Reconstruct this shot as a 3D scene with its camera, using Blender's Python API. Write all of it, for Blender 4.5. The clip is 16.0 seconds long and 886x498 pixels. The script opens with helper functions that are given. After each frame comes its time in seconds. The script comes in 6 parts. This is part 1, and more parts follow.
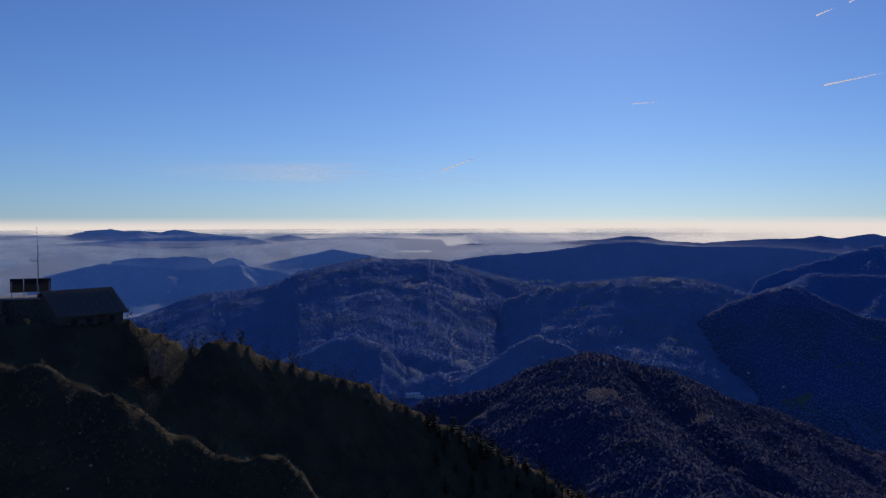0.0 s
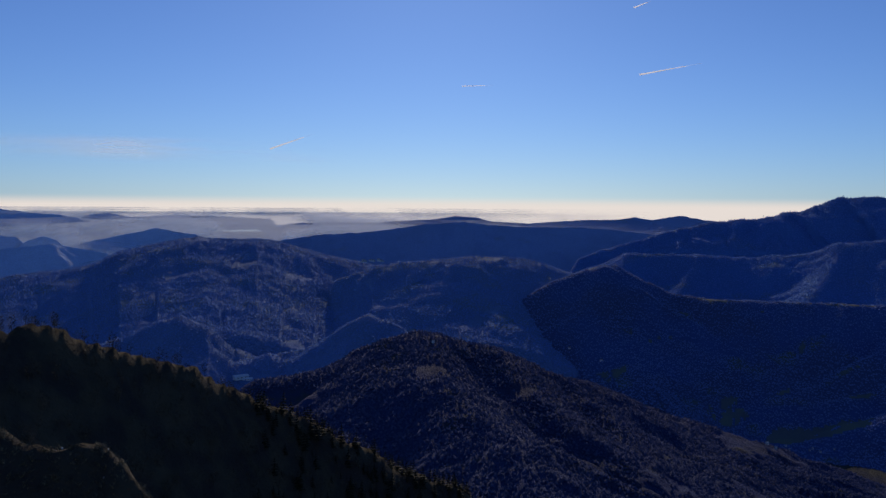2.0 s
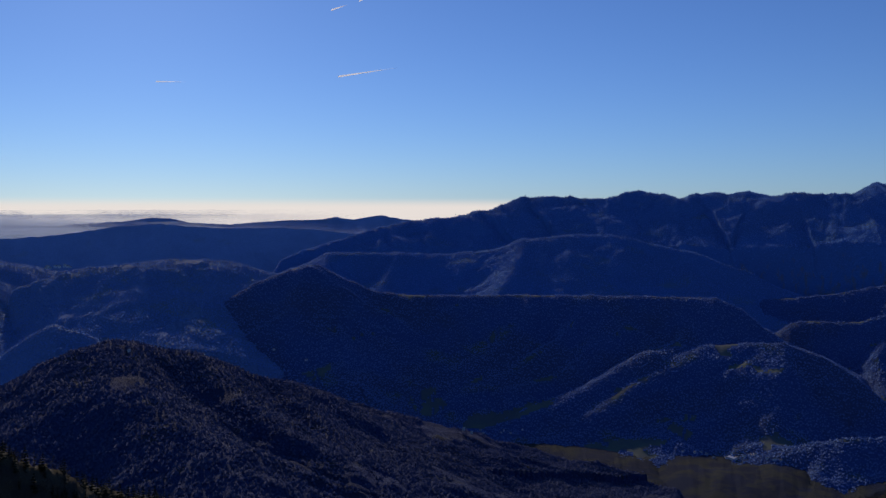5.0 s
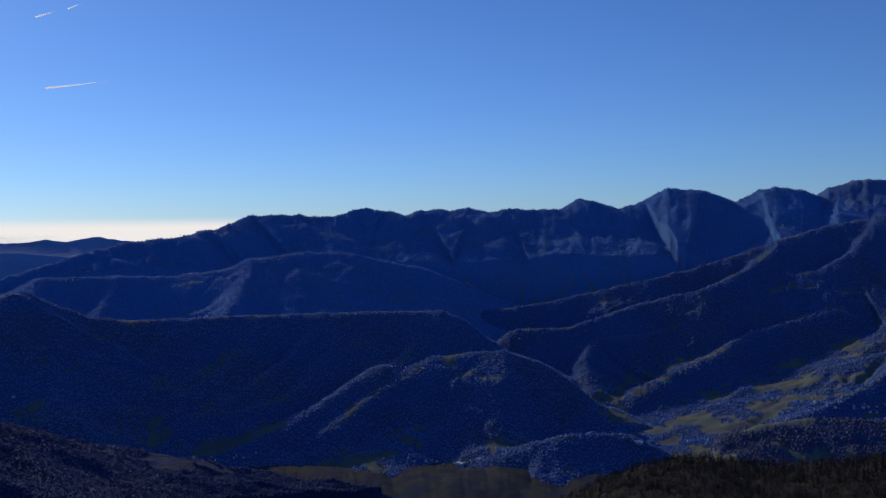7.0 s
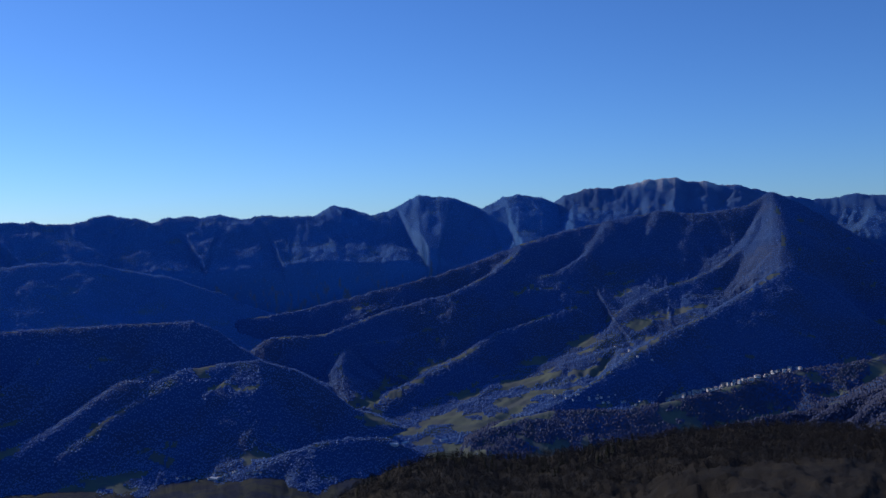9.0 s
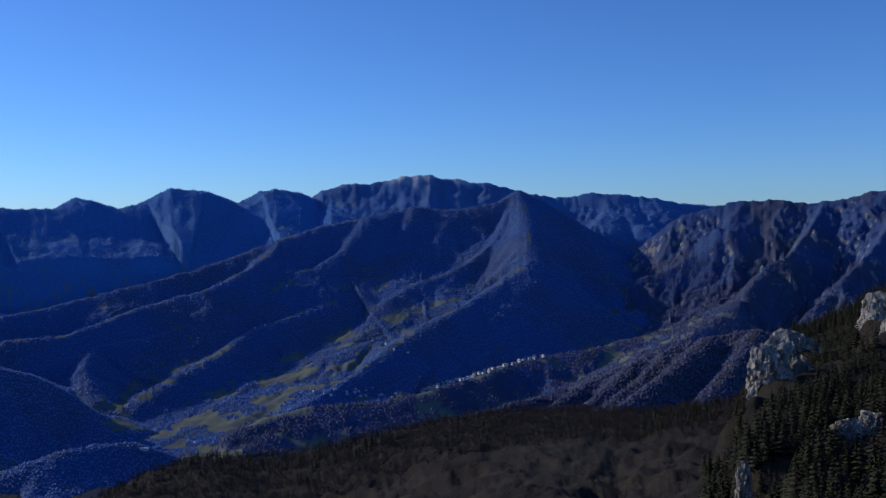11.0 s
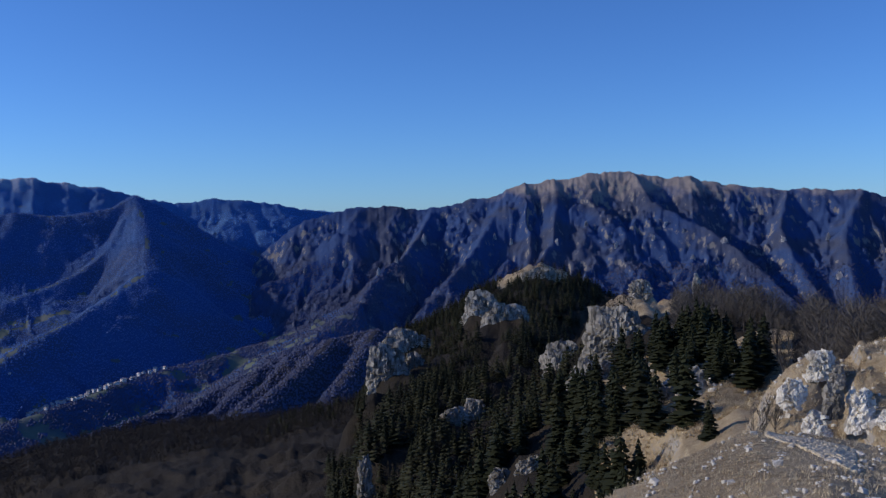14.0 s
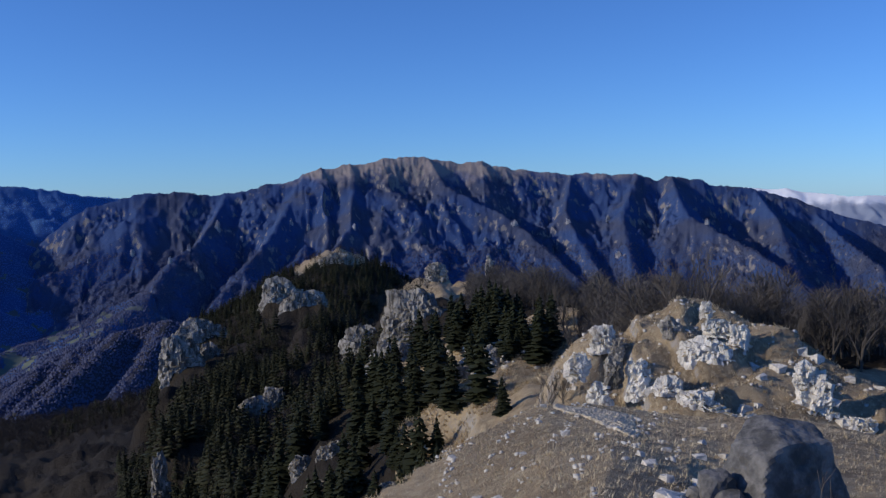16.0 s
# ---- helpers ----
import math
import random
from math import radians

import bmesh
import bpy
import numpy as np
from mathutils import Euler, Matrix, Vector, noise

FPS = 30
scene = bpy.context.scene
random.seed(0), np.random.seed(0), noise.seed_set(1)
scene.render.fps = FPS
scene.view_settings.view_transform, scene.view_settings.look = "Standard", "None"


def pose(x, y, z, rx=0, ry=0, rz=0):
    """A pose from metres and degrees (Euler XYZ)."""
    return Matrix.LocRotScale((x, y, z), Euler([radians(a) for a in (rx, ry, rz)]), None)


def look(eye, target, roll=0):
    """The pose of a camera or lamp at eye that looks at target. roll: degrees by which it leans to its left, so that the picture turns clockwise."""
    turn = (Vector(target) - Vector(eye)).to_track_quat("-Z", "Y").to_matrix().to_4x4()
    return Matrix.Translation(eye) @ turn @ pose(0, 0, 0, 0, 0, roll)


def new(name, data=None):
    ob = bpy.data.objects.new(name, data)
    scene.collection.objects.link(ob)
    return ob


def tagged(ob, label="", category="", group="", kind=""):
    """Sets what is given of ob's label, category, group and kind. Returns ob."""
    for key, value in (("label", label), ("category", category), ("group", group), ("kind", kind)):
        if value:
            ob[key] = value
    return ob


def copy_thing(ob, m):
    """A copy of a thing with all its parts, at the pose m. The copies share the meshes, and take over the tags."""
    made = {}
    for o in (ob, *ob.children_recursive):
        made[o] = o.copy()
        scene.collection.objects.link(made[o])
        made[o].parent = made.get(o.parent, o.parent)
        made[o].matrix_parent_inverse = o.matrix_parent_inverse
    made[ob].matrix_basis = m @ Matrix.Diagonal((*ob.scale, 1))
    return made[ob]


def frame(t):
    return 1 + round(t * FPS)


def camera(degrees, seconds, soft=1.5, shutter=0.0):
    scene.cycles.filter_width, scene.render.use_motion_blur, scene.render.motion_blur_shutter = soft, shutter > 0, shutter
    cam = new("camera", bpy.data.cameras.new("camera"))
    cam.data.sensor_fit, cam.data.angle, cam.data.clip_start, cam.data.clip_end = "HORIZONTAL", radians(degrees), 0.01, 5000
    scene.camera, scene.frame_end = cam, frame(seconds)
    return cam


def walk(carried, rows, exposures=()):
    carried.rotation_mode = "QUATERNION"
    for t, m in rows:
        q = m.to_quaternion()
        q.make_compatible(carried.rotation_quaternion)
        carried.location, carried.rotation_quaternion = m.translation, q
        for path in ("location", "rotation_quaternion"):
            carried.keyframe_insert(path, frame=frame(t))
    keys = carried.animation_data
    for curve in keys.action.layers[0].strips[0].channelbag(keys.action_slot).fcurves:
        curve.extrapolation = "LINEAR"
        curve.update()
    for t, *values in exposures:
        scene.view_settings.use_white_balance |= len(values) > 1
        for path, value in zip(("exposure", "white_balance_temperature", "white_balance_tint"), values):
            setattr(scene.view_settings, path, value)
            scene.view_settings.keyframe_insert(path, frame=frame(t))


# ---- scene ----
# The camera turns on the spot on a rocky summit, from the hazy plain round to the massif.
cam = camera(51.14, 16.0, soft=1.4)
# seconds, bearing (degrees to the right of +y), pitch, roll
TURN = [
    (0, 0.02, -1.56, -0.18), (0.5, 2.67, -1.93, -0.13), (1, 5.31, -2.31, 0.04), (1.5, 7.91, -2.60, 0.20), (2, 10.47, -2.80, 0.36), (2.5, 12.98, -2.86, 0.44), (3, 15.56, -2.94, 0.16), (3.2, 16.55, -2.98, 0.22),
    (5.3, 31.15, -2.51, -0.23), (5.5, 32.79, -2.35, -0.44), (6, 36.98, -2.11, -0.54), (6.5, 41.15, -1.89, -0.60), (7, 45.36, -1.70, -0.71), (7.5, 49.55, -1.50, -0.95), (8, 53.51, -1.45, -1.06), (8.5, 57.16, -1.49, -1.17), (9, 60.47, -1.50, -1.01), (9.2, 61.82, -1.47, -1.00),
    (11.3, 77.69, -1.96, -0.70), (11.5, 79.24, -1.89, -0.81), (12, 83.29, -1.87, -0.69), (12.5, 87.38, -1.79, -0.79), (13, 91.33, -1.76, -0.79), (13.5, 94.99, -1.79, -0.81), (14, 98.39, -1.91, -0.75), (14.5, 101.59, -2.12, -0.99), (15, 104.69, -2.42, -1.13), (15.5, 107.77, -2.73, -1.21), (16, 110.86, -3.04, -1.20),
]


def bearing(az, el=0.0):
    a, e = radians(az), radians(el)
    return Vector((math.sin(a) * math.cos(e), math.cos(a) * math.cos(e), math.sin(e)))


def turned(az, pitch, roll):
    eye = bearing(az) * 0.1
    return look(eye, eye + bearing(az, pitch), roll)


walk(cam, [(t, turned(a, p, r)) for t, a, p, r in TURN],
     exposures=[(0.0, -0.34, 7100, 17), (5.5, -0.3, 6900, 16), (9.0, 0.2, 6300, 10), (12.5, 0.34, 6300, 10), (16.0, 0.42, 6300, 10)])

# ---- light ----
SUN_AZ, SUN_EL = 10.0, 21.0
world = bpy.data.worlds.new("sky")
scene.world = world
world.use_nodes = True
wn = world.node_tree.nodes
sky = wn.new("ShaderNodeTexSky")
sky.sky_type = "NISHITA"
sky.sun_disc = False
sky.sun_elevation, sky.sun_rotation = radians(SUN_EL), radians(SUN_AZ)
sky.altitude, sky.air_density, sky.dust_density, sky.ozone_density = 1500, 1.0, 0.3, 4.0
wn["Background"].inputs["Strength"].default_value = 0.07
tint = wn.new("ShaderNodeMix")
tint.data_type, tint.blend_type = "RGBA", "MULTIPLY"
tint.inputs[0].default_value, tint.inputs[7].default_value = 1.0, (0.60, 0.92, 1.45, 1)
world.node_tree.links.new(sky.outputs[0], tint.inputs[6])
world.node_tree.links.new(tint.outputs[2], wn["Background"].inputs["Color"])

sun_data = bpy.data.lights.new("sun", "SUN")
sun_data.energy, sun_data.angle, sun_data.color = 2.1, radians(0.8), (1.0, 0.88, 0.72)
sun = new("sun", sun_data)
sun.matrix_world = look(bearing(SUN_AZ, SUN_EL) * 100, (0, 0, 0))


# ---- noise on arrays ----
def perlin(x, y, seed=0):
    perm = np.random.RandomState(seed).permutation(256)
    perm = np.concatenate([perm, perm])
    xi, yi = np.floor(x).astype(np.int64), np.floor(y).astype(np.int64)
    xf, yf = x - xi, y - yi
    u, v = xf * xf * xf * (xf * (xf * 6 - 15) + 10), yf * yf * yf * (yf * (yf * 6 - 15) + 10)

    def grad(ix, iy, dx, dy):
        a = perm[(perm[ix & 255] + iy) & 255] * (2 * math.pi / 256)
        return np.cos(a) * dx + np.sin(a) * dy

    n00, n10 = grad(xi, yi, xf, yf), grad(xi + 1, yi, xf - 1, yf)
    n01, n11 = grad(xi, yi + 1, xf, yf - 1), grad(xi + 1, yi + 1, xf - 1, yf - 1)
    a, b = n00 + u * (n10 - n00), n01 + u * (n11 - n01)
    return (a + v * (b - a)) * 1.5


def fbm(x, y, octaves=4, seed=0, gain=0.5):
    total, amp, f = 0.0, 1.0, 1.0
    for i in range(octaves):
        total = total + amp * perlin(x * f + 13.7 * i, y * f - 7.1 * i, seed + i)
        amp, f = amp * gain, f * 2.03
    return total


def ridged(x, y, octaves=4, seed=0, gain=0.5):
    total, amp, f, norm = 0.0, 1.0, 1.0, 0.0
    for i in range(octaves):
        total = total + amp * (1 - np.abs(perlin(x * f + 5.3 * i, y * f + 9.1 * i, seed + i)) * 1.6)
        norm += amp
        amp, f = amp * gain, f * 2.05
    return total / norm


def billow(x, y, octaves=4, seed=0, gain=0.5):
    """Rounded ribs with sharp gullies between them."""
    total, amp, f, norm = 0.0, 1.0, 1.0, 0.0
    for i in range(octaves):
        total = total + amp * np.sqrt(np.abs(perlin(x * f + 5.3 * i, y * f + 9.1 * i, seed + i)) * 1.4 + 0.002)
        norm += amp
        amp, f = amp * gain, f * 2.05
    return total / norm


def smooth(a, b, x):
    t = np.clip((x - a) / (b - a), 0, 1)
    return t * t * (3 - 2 * t)


# ---- materials ----
def srgb(r, g, b):
    return tuple(c / 12.92 if c <= 0.04045 else ((c + 0.055) / 1.055) ** 2.4 for c in (r, g, b)) + (1.0,)


class Nodes:
    """A small builder for node materials."""

    def __init__(self, name, rough=0.9, spec=0.2):
        self.mat = bpy.data.materials.new(name)
        self.mat.use_nodes = True
        self.tree = self.mat.node_tree
        self.bsdf = self.tree.nodes["Principled BSDF"]
        self.bsdf.inputs["Roughness"].default_value = rough
        self.bsdf.inputs["Specular IOR Level"].default_value = spec
        geo = self.tree.nodes.new("ShaderNodeNewGeometry")
        self.position, self.normal, self.island = geo.outputs["Position"], geo.outputs["Normal"], geo.outputs["Random Per Island"]
        self.random = self.tree.nodes.new("ShaderNodeObjectInfo").outputs["Random"]

    def put(self, value, socket):
        if isinstance(value, bpy.types.NodeSocket):
            self.tree.links.new(value, socket)
        else:
            socket.default_value = value

    def stretched(self, sx, sy, sz, source=None):
        n = self.tree.nodes.new("ShaderNodeVectorMath")
        n.operation = "MULTIPLY"
        self.put(source or self.position, n.inputs[0])
        n.inputs[1].default_value = (sx, sy, sz)
        return n.outputs[0]

    def local(self):
        return self.tree.nodes.new("ShaderNodeTexCoord").outputs["Object"]

    def noise(self, scale, detail=4.0, rough=0.55, vector=None, distortion=0.0):
        n = self.tree.nodes.new("ShaderNodeTexNoise")
        n.inputs["Scale"].default_value, n.inputs["Detail"].default_value = scale, detail
        n.inputs["Roughness"].default_value, n.inputs["Distortion"].default_value = rough, distortion
        self.put(vector or self.position, n.inputs["Vector"])
        return n.outputs["Fac"]

    def cells(self, scale, vector=None, feature="F1"):
        n = self.tree.nodes.new("ShaderNodeTexVoronoi")
        n.feature = feature
        n.inputs["Scale"].default_value = scale
        self.put(vector or self.position, n.inputs["Vector"])
        return n.outputs["Distance"]

    def ramp(self, value, low, high, a=0.0, b=1.0):
        n = self.tree.nodes.new("ShaderNodeMapRange")
        n.interpolation_type = "SMOOTHSTEP"
        self.put(value, n.inputs["Value"])
        for key, v in zip(("From Min", "From Max", "To Min", "To Max"), (low, high, a, b)):
            n.inputs[key].default_value = v
        return n.outputs[0]

    def math(self, op, a, b=0.0):
        n = self.tree.nodes.new("ShaderNodeMath")
        n.operation = op
        self.put(a, n.inputs[0]), self.put(b, n.inputs[1])
        return n.outputs[0]

    def mix(self, fac, a, b, blend="MIX"):
        n = self.tree.nodes.new("ShaderNodeMix")
        n.data_type, n.blend_type = "RGBA", blend
        self.put(fac, n.inputs[0]), self.put(a, n.inputs[6]), self.put(b, n.inputs[7])
        return n.outputs[2]

    def axis(self, vector, which):
        n = self.tree.nodes.new("ShaderNodeSeparateXYZ")
        self.put(vector, n.inputs[0])
        return n.outputs[which]

    def done(self, colour, height=None, strength=0.5, distance=0.1):
        self.put(colour, self.bsdf.inputs["Base Color"])
        if height is not None:
            n = self.tree.nodes.new("ShaderNodeBump")
            n.inputs["Strength"].default_value, n.inputs["Distance"].default_value = strength, distance
            self.put(height, n.inputs["Height"])
            self.tree.links.new(n.outputs[0], self.bsdf.inputs["Normal"])
        return self.mat


def mountain_material(name, wood_a, wood_b, meadow, rock, meadow_amount=0.5, rock_slope=0.6, summit=None, summit_z=(60, 130), size=1.0):
    """Winter woods with meadows on gentle ground and limestone where it is steep."""
    m = Nodes(name, 0.95, 0.1)
    big, mid = m.noise(0.004 / size, 4), m.noise(0.010 / size, 5)
    fine = m.noise(0.22 / size, 3, 0.7)
    wood = m.mix(m.ramp(big, 0.42, 0.6), wood_a, wood_b)
    wood = m.mix(m.ramp(fine, 0.3, 0.75, 0.0, 0.45), wood, m.mix(1.0, wood, (0.45, 0.45, 0.45, 1), "MULTIPLY"))
    slope = m.axis(m.normal, 2)
    flat = m.math("MULTIPLY", m.ramp(slope, 0.86, 0.95), m.ramp(mid, 0.58 - 0.18 * meadow_amount, 0.74 - 0.14 * meadow_amount))
    colour = m.mix(flat, wood, m.mix(fine, meadow, tuple(c * 0.7 for c in meadow[:3]) + (1,)))
    streak = m.noise(0.05 / size, 5, 0.6, m.stretched(1, 1, 0.35))
    steep = m.math("ADD", slope, m.math("MULTIPLY", m.math("SUBTRACT", streak, 0.5), 0.9))
    colour = m.mix(m.ramp(steep, rock_slope, rock_slope - 0.14), colour, m.mix(streak, tuple(c * 0.55 for c in rock[:3]) + (1,), rock))
    if summit:
        z = m.math("ADD", m.axis(m.position, 2), m.math("MULTIPLY", m.math("SUBTRACT", mid, 0.5), 120.0))
        top = m.math("MULTIPLY", m.ramp(z, *summit_z), m.ramp(slope, 0.40, 0.60))
        colour = m.mix(top, colour, m.mix(fine, summit, tuple(c * 0.65 for c in summit[:3]) + (1,)))
    return m.done(colour, fine, 0.6, 8.0 * size)


# Distance haze is put into these colours: paler and bluer the farther off.
HAZY = mountain_material("haze_tinted_hill_woods", (0.56, 0.72, 0.96, 1), (0.52, 0.67, 0.90, 1), (0.58, 0.70, 0.86, 1), (0.5, 0.5, 0.5, 1), 0.1, 0.2)
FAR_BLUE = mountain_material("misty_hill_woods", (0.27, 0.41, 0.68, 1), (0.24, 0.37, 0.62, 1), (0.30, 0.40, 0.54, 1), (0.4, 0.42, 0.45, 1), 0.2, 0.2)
PALE_WOODED = mountain_material("haze_paled_woods", (0.075, 0.22, 0.52, 1), (0.085, 0.21, 0.47, 1), (0.13, 0.24, 0.36, 1), (0.20, 0.27, 0.38, 1), 0.35, 0.25)
# Haze blue is mixed into the peak's woods too; the snow is its own.
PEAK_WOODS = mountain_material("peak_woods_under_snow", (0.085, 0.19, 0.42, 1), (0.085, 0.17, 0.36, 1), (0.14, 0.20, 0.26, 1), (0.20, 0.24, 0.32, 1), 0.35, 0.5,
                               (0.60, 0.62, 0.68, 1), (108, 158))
# Nearer woods carry a weaker haze tint in their base colours.
WOODED = mountain_material("haze_blue_winter_woods", (0.058, 0.13, 0.325, 1), (0.080, 0.12, 0.24, 1), (0.13, 0.16, 0.125, 1), (0.17, 0.16, 0.17, 1), 0.42, 0.42, size=0.9)
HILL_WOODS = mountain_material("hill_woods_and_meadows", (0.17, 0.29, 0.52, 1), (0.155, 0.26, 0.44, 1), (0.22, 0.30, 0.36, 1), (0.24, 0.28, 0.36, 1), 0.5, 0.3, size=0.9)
# Haze blue put into the woods; darkened to offset sun on the flat floor.
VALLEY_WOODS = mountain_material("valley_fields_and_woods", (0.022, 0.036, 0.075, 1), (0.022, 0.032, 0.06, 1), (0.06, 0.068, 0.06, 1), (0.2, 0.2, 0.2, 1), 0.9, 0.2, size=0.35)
# Darkened blue woods: the backlit hill's shade and haze are in the colour.
SHADE_BLUE_WOODS = mountain_material("shade_tinted_woods", (0.032, 0.058, 0.145, 1), (0.040, 0.055, 0.105, 1), (0.06, 0.07, 0.075, 1), (0.08, 0.085, 0.10, 1), 0.25, 0.35, size=0.5)
# A blue haze tint sits in these woods and the massif's wooded parts.
DARK_WOODED = mountain_material("dark_winter_woods", (0.062, 0.068, 0.115, 1), (0.070, 0.068, 0.085, 1), (0.10, 0.09, 0.07, 1), (0.14, 0.13, 0.13, 1), 0.3, 0.35, size=0.6)
LIMESTONE = mountain_material("limestone_massif", (0.052, 0.095, 0.23, 1), (0.075, 0.092, 0.155, 1), (0.10, 0.10, 0.09, 1), (0.33, 0.31, 0.30, 1),
                              0.25, 0.55, (0.40, 0.345, 0.32, 1), (45, 95), size=0.6)


def crown_material(name, a, b):
    m = Nodes(name, 0.95, 0.1)
    big = m.noise(0.006, 4)
    pick = m.math("ADD", m.math("MULTIPLY", m.island, 0.6), m.math("MULTIPLY", m.ramp(big, 0.35, 0.65), 0.4))
    return m.done(m.mix(pick, a, b))


# Meadow green shifted towards blue: haze is put into the colour.
g = Nodes("valley_meadow", 0.95, 0.1)
_a, _b = g.noise(0.02, 4), g.noise(0.15, 4, 0.65)
MEADOW = g.done(g.mix(g.ramp(_a, 0.4, 0.6), g.mix(_b, (0.11, 0.14, 0.115, 1), (0.19, 0.21, 0.15, 1)), g.mix(_b, (0.095, 0.12, 0.135, 1), (0.15, 0.16, 0.14, 1))))
# Crown colours repeat the haze tint, paler and bluer for farther woods.
PALE_CROWNS = crown_material("pale_haze_crowns", (0.135, 0.285, 0.60, 1), (0.17, 0.32, 0.62, 1))
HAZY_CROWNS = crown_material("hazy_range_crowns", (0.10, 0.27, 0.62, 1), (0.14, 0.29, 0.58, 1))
CROWNS = crown_material("haze_blue_crowns", (0.095, 0.205, 0.48, 1), (0.14, 0.21, 0.40, 1))
RIDGE_CROWNS = crown_material("ridge_haze_crowns", (0.145, 0.26, 0.53, 1), (0.18, 0.28, 0.50, 1))
# Crowns for the backlit hill: its shade is put into the colour.
SHADE_CROWNS = crown_material("shade_darkened_crowns", (0.050, 0.080, 0.185, 1), (0.070, 0.090, 0.165, 1))
# Brown crowns with some haze blue mixed into the colour.
BROWN_CROWNS = crown_material("haze_brown_crowns", (0.075, 0.10, 0.19, 1), (0.12, 0.12, 0.17, 1))
_snow = Nodes("snow", 0.6, 0.3)
_z = _snow.math("ADD", _snow.axis(_snow.position, 2), _snow.math("MULTIPLY", _snow.math("SUBTRACT", _snow.noise(0.012, 5), 0.5), 90.0))
SNOW = _snow.done(_snow.mix(_snow.ramp(_z, -75.0, -30.0), (0.30, 0.34, 0.42, 1), (0.85, 0.86, 0.88, 1)))

g = Nodes("dry_alpine_grass", 0.95, 0.1)
_a, _b, _c = g.noise(0.25, 5), g.noise(2.2, 5, 0.7), g.noise(14.0, 3, 0.7)
_col = g.mix(g.ramp(_a, 0.35, 0.65), (0.41, 0.32, 0.205, 1), (0.25, 0.19, 0.12, 1))
_col = g.mix(g.ramp(_b, 0.45, 0.75, 0, 0.7), _col, (0.60, 0.51, 0.34, 1))
_col = g.mix(g.ramp(_c, 0.5, 0.8, 0, 0.5), _col, (0.07, 0.06, 0.04, 1))
_st = g.math("ADD", g.axis(g.normal, 2), g.math("MULTIPLY", g.math("SUBTRACT", _b, 0.5), 0.5))
_col = g.mix(g.ramp(_st, 0.56, 0.42), _col, (0.36, 0.33, 0.29, 1))
GRASS = g.done(_col, _c, 0.9, 0.12)

g = Nodes("woodland_floor", 0.95, 0.1)
_a, _b = g.noise(0.03, 5), g.noise(0.5, 5, 0.7)
_col = g.mix(g.ramp(_a, 0.4, 0.62), (0.028, 0.024, 0.020, 1), (0.048, 0.039, 0.028, 1))
_col = g.mix(g.ramp(_b, 0.42, 0.7, 0, 0.8), _col, (0.025, 0.022, 0.018, 1))
FLOOR = g.done(_col, _b, 1.0, 1.2)


# Dark ground for the left mound and hut slope: shade put into the colour.
g = Nodes("shade_darkened_grass", 0.95, 0.1)
_a, _b, _c = g.noise(0.2, 5), g.noise(1.6, 5, 0.7), g.noise(9.0, 3)
_col = g.mix(g.ramp(_a, 0.35, 0.65), (0.052, 0.046, 0.037, 1), (0.095, 0.082, 0.050, 1))
_col = g.mix(g.ramp(_b, 0.5, 0.8, 0, 0.8), _col, (0.025, 0.022, 0.018, 1))
SHADE_GRASS = g.done(g.mix(g.ramp(_c, 0.68, 0.76, 0, 0.6), _col, (0.3, 0.29, 0.27, 1)), _b, 1.0, 0.4)

# ---- the ground and its ridges ----
VALLEY = -445.0


def lerp_table(table, x):
    t = np.array(table, float)
    return np.interp(x, t[:, 0], t[:, 1])


def ridge_height(az, r, warp, crest, dist, front, back, fall=0.5):
    """A ridge as seen from the summit: crest gives bearing and elevation, dist its distance.
    front and back: the slopes of its near and far side, falling away from the crest."""
    c = np.array(crest, float)
    d = lerp_table(dist, az)
    az = az + warp * np.clip(np.abs(r - d) / d, 0, 0.4) * 7
    el = sum(np.interp(az + o, c[:, 0], c[:, 1]) for o in (-0.4, -0.2, 0, 0.2, 0.4)) / 5
    over = np.maximum(c[0, 0] - az, 0) + np.maximum(az - c[-1, 0], 0)
    t = np.tan(np.radians(-np.maximum(el - fall * over, -32)))
    front = lerp_table(front, az) if isinstance(front, list) else front
    z = -t * d - np.where(r < d, front * (d - r), back * (r - d))
    return np.where(over * fall > 14, -2000.0, z)


LEFT_MOUND = [(-180, -14), (-60, -9), (-25.7, -7.6), (-23.9, -7.7), (-22.4, -8.3), (-20.6, -9.5), (-18.8, -10.6), (-16.9, -12.3), (-14.6, -13.8), (-12.3, -14.2),
              (-9.9, -13.6), (-9.2, -14.2), (-8.2, -16.0), (-5, -20), (0, -24)]
HUT_RIDGE = [(-60, -6), (-25.6, -5.7), (-18.9, -5.6), (-16.8, -6.4), (-15.5, -6.8), (-13.9, -6.5), (-12.2, -6.8), (-10.5, -7.7), (-9.2, -8.2), (-6.4, -9.3),
             (-3.7, -10.4), (-1.0, -11.9), (2.3, -13.3), (5.6, -14.9), (9.1, -16.4), (12.6, -17.8), (18, -20)]
KNOLL = [(98, -21.5), (105.4, -18.2), (107.6, -17), (110.5, -15.4), (113, -14.1), (114.7, -13.3), (116.5, -12.5), (118.2, -12.5), (121.7, -12.8), (126.7, -13.3),
         (131.5, -13.0), (136.5, -13.5), (180, -14)]
OUTCROP = [(116.9, -11.8), (117.9, -9.8), (119, -8.9), (120.4, -8.0), (121.4, -8.3), (123.4, -6.9), (125.6, -6.0), (127.1, -6.3), (129.3, -7.1), (131.5, -8.2),
           (133.6, -9.7), (136.5, -11)]
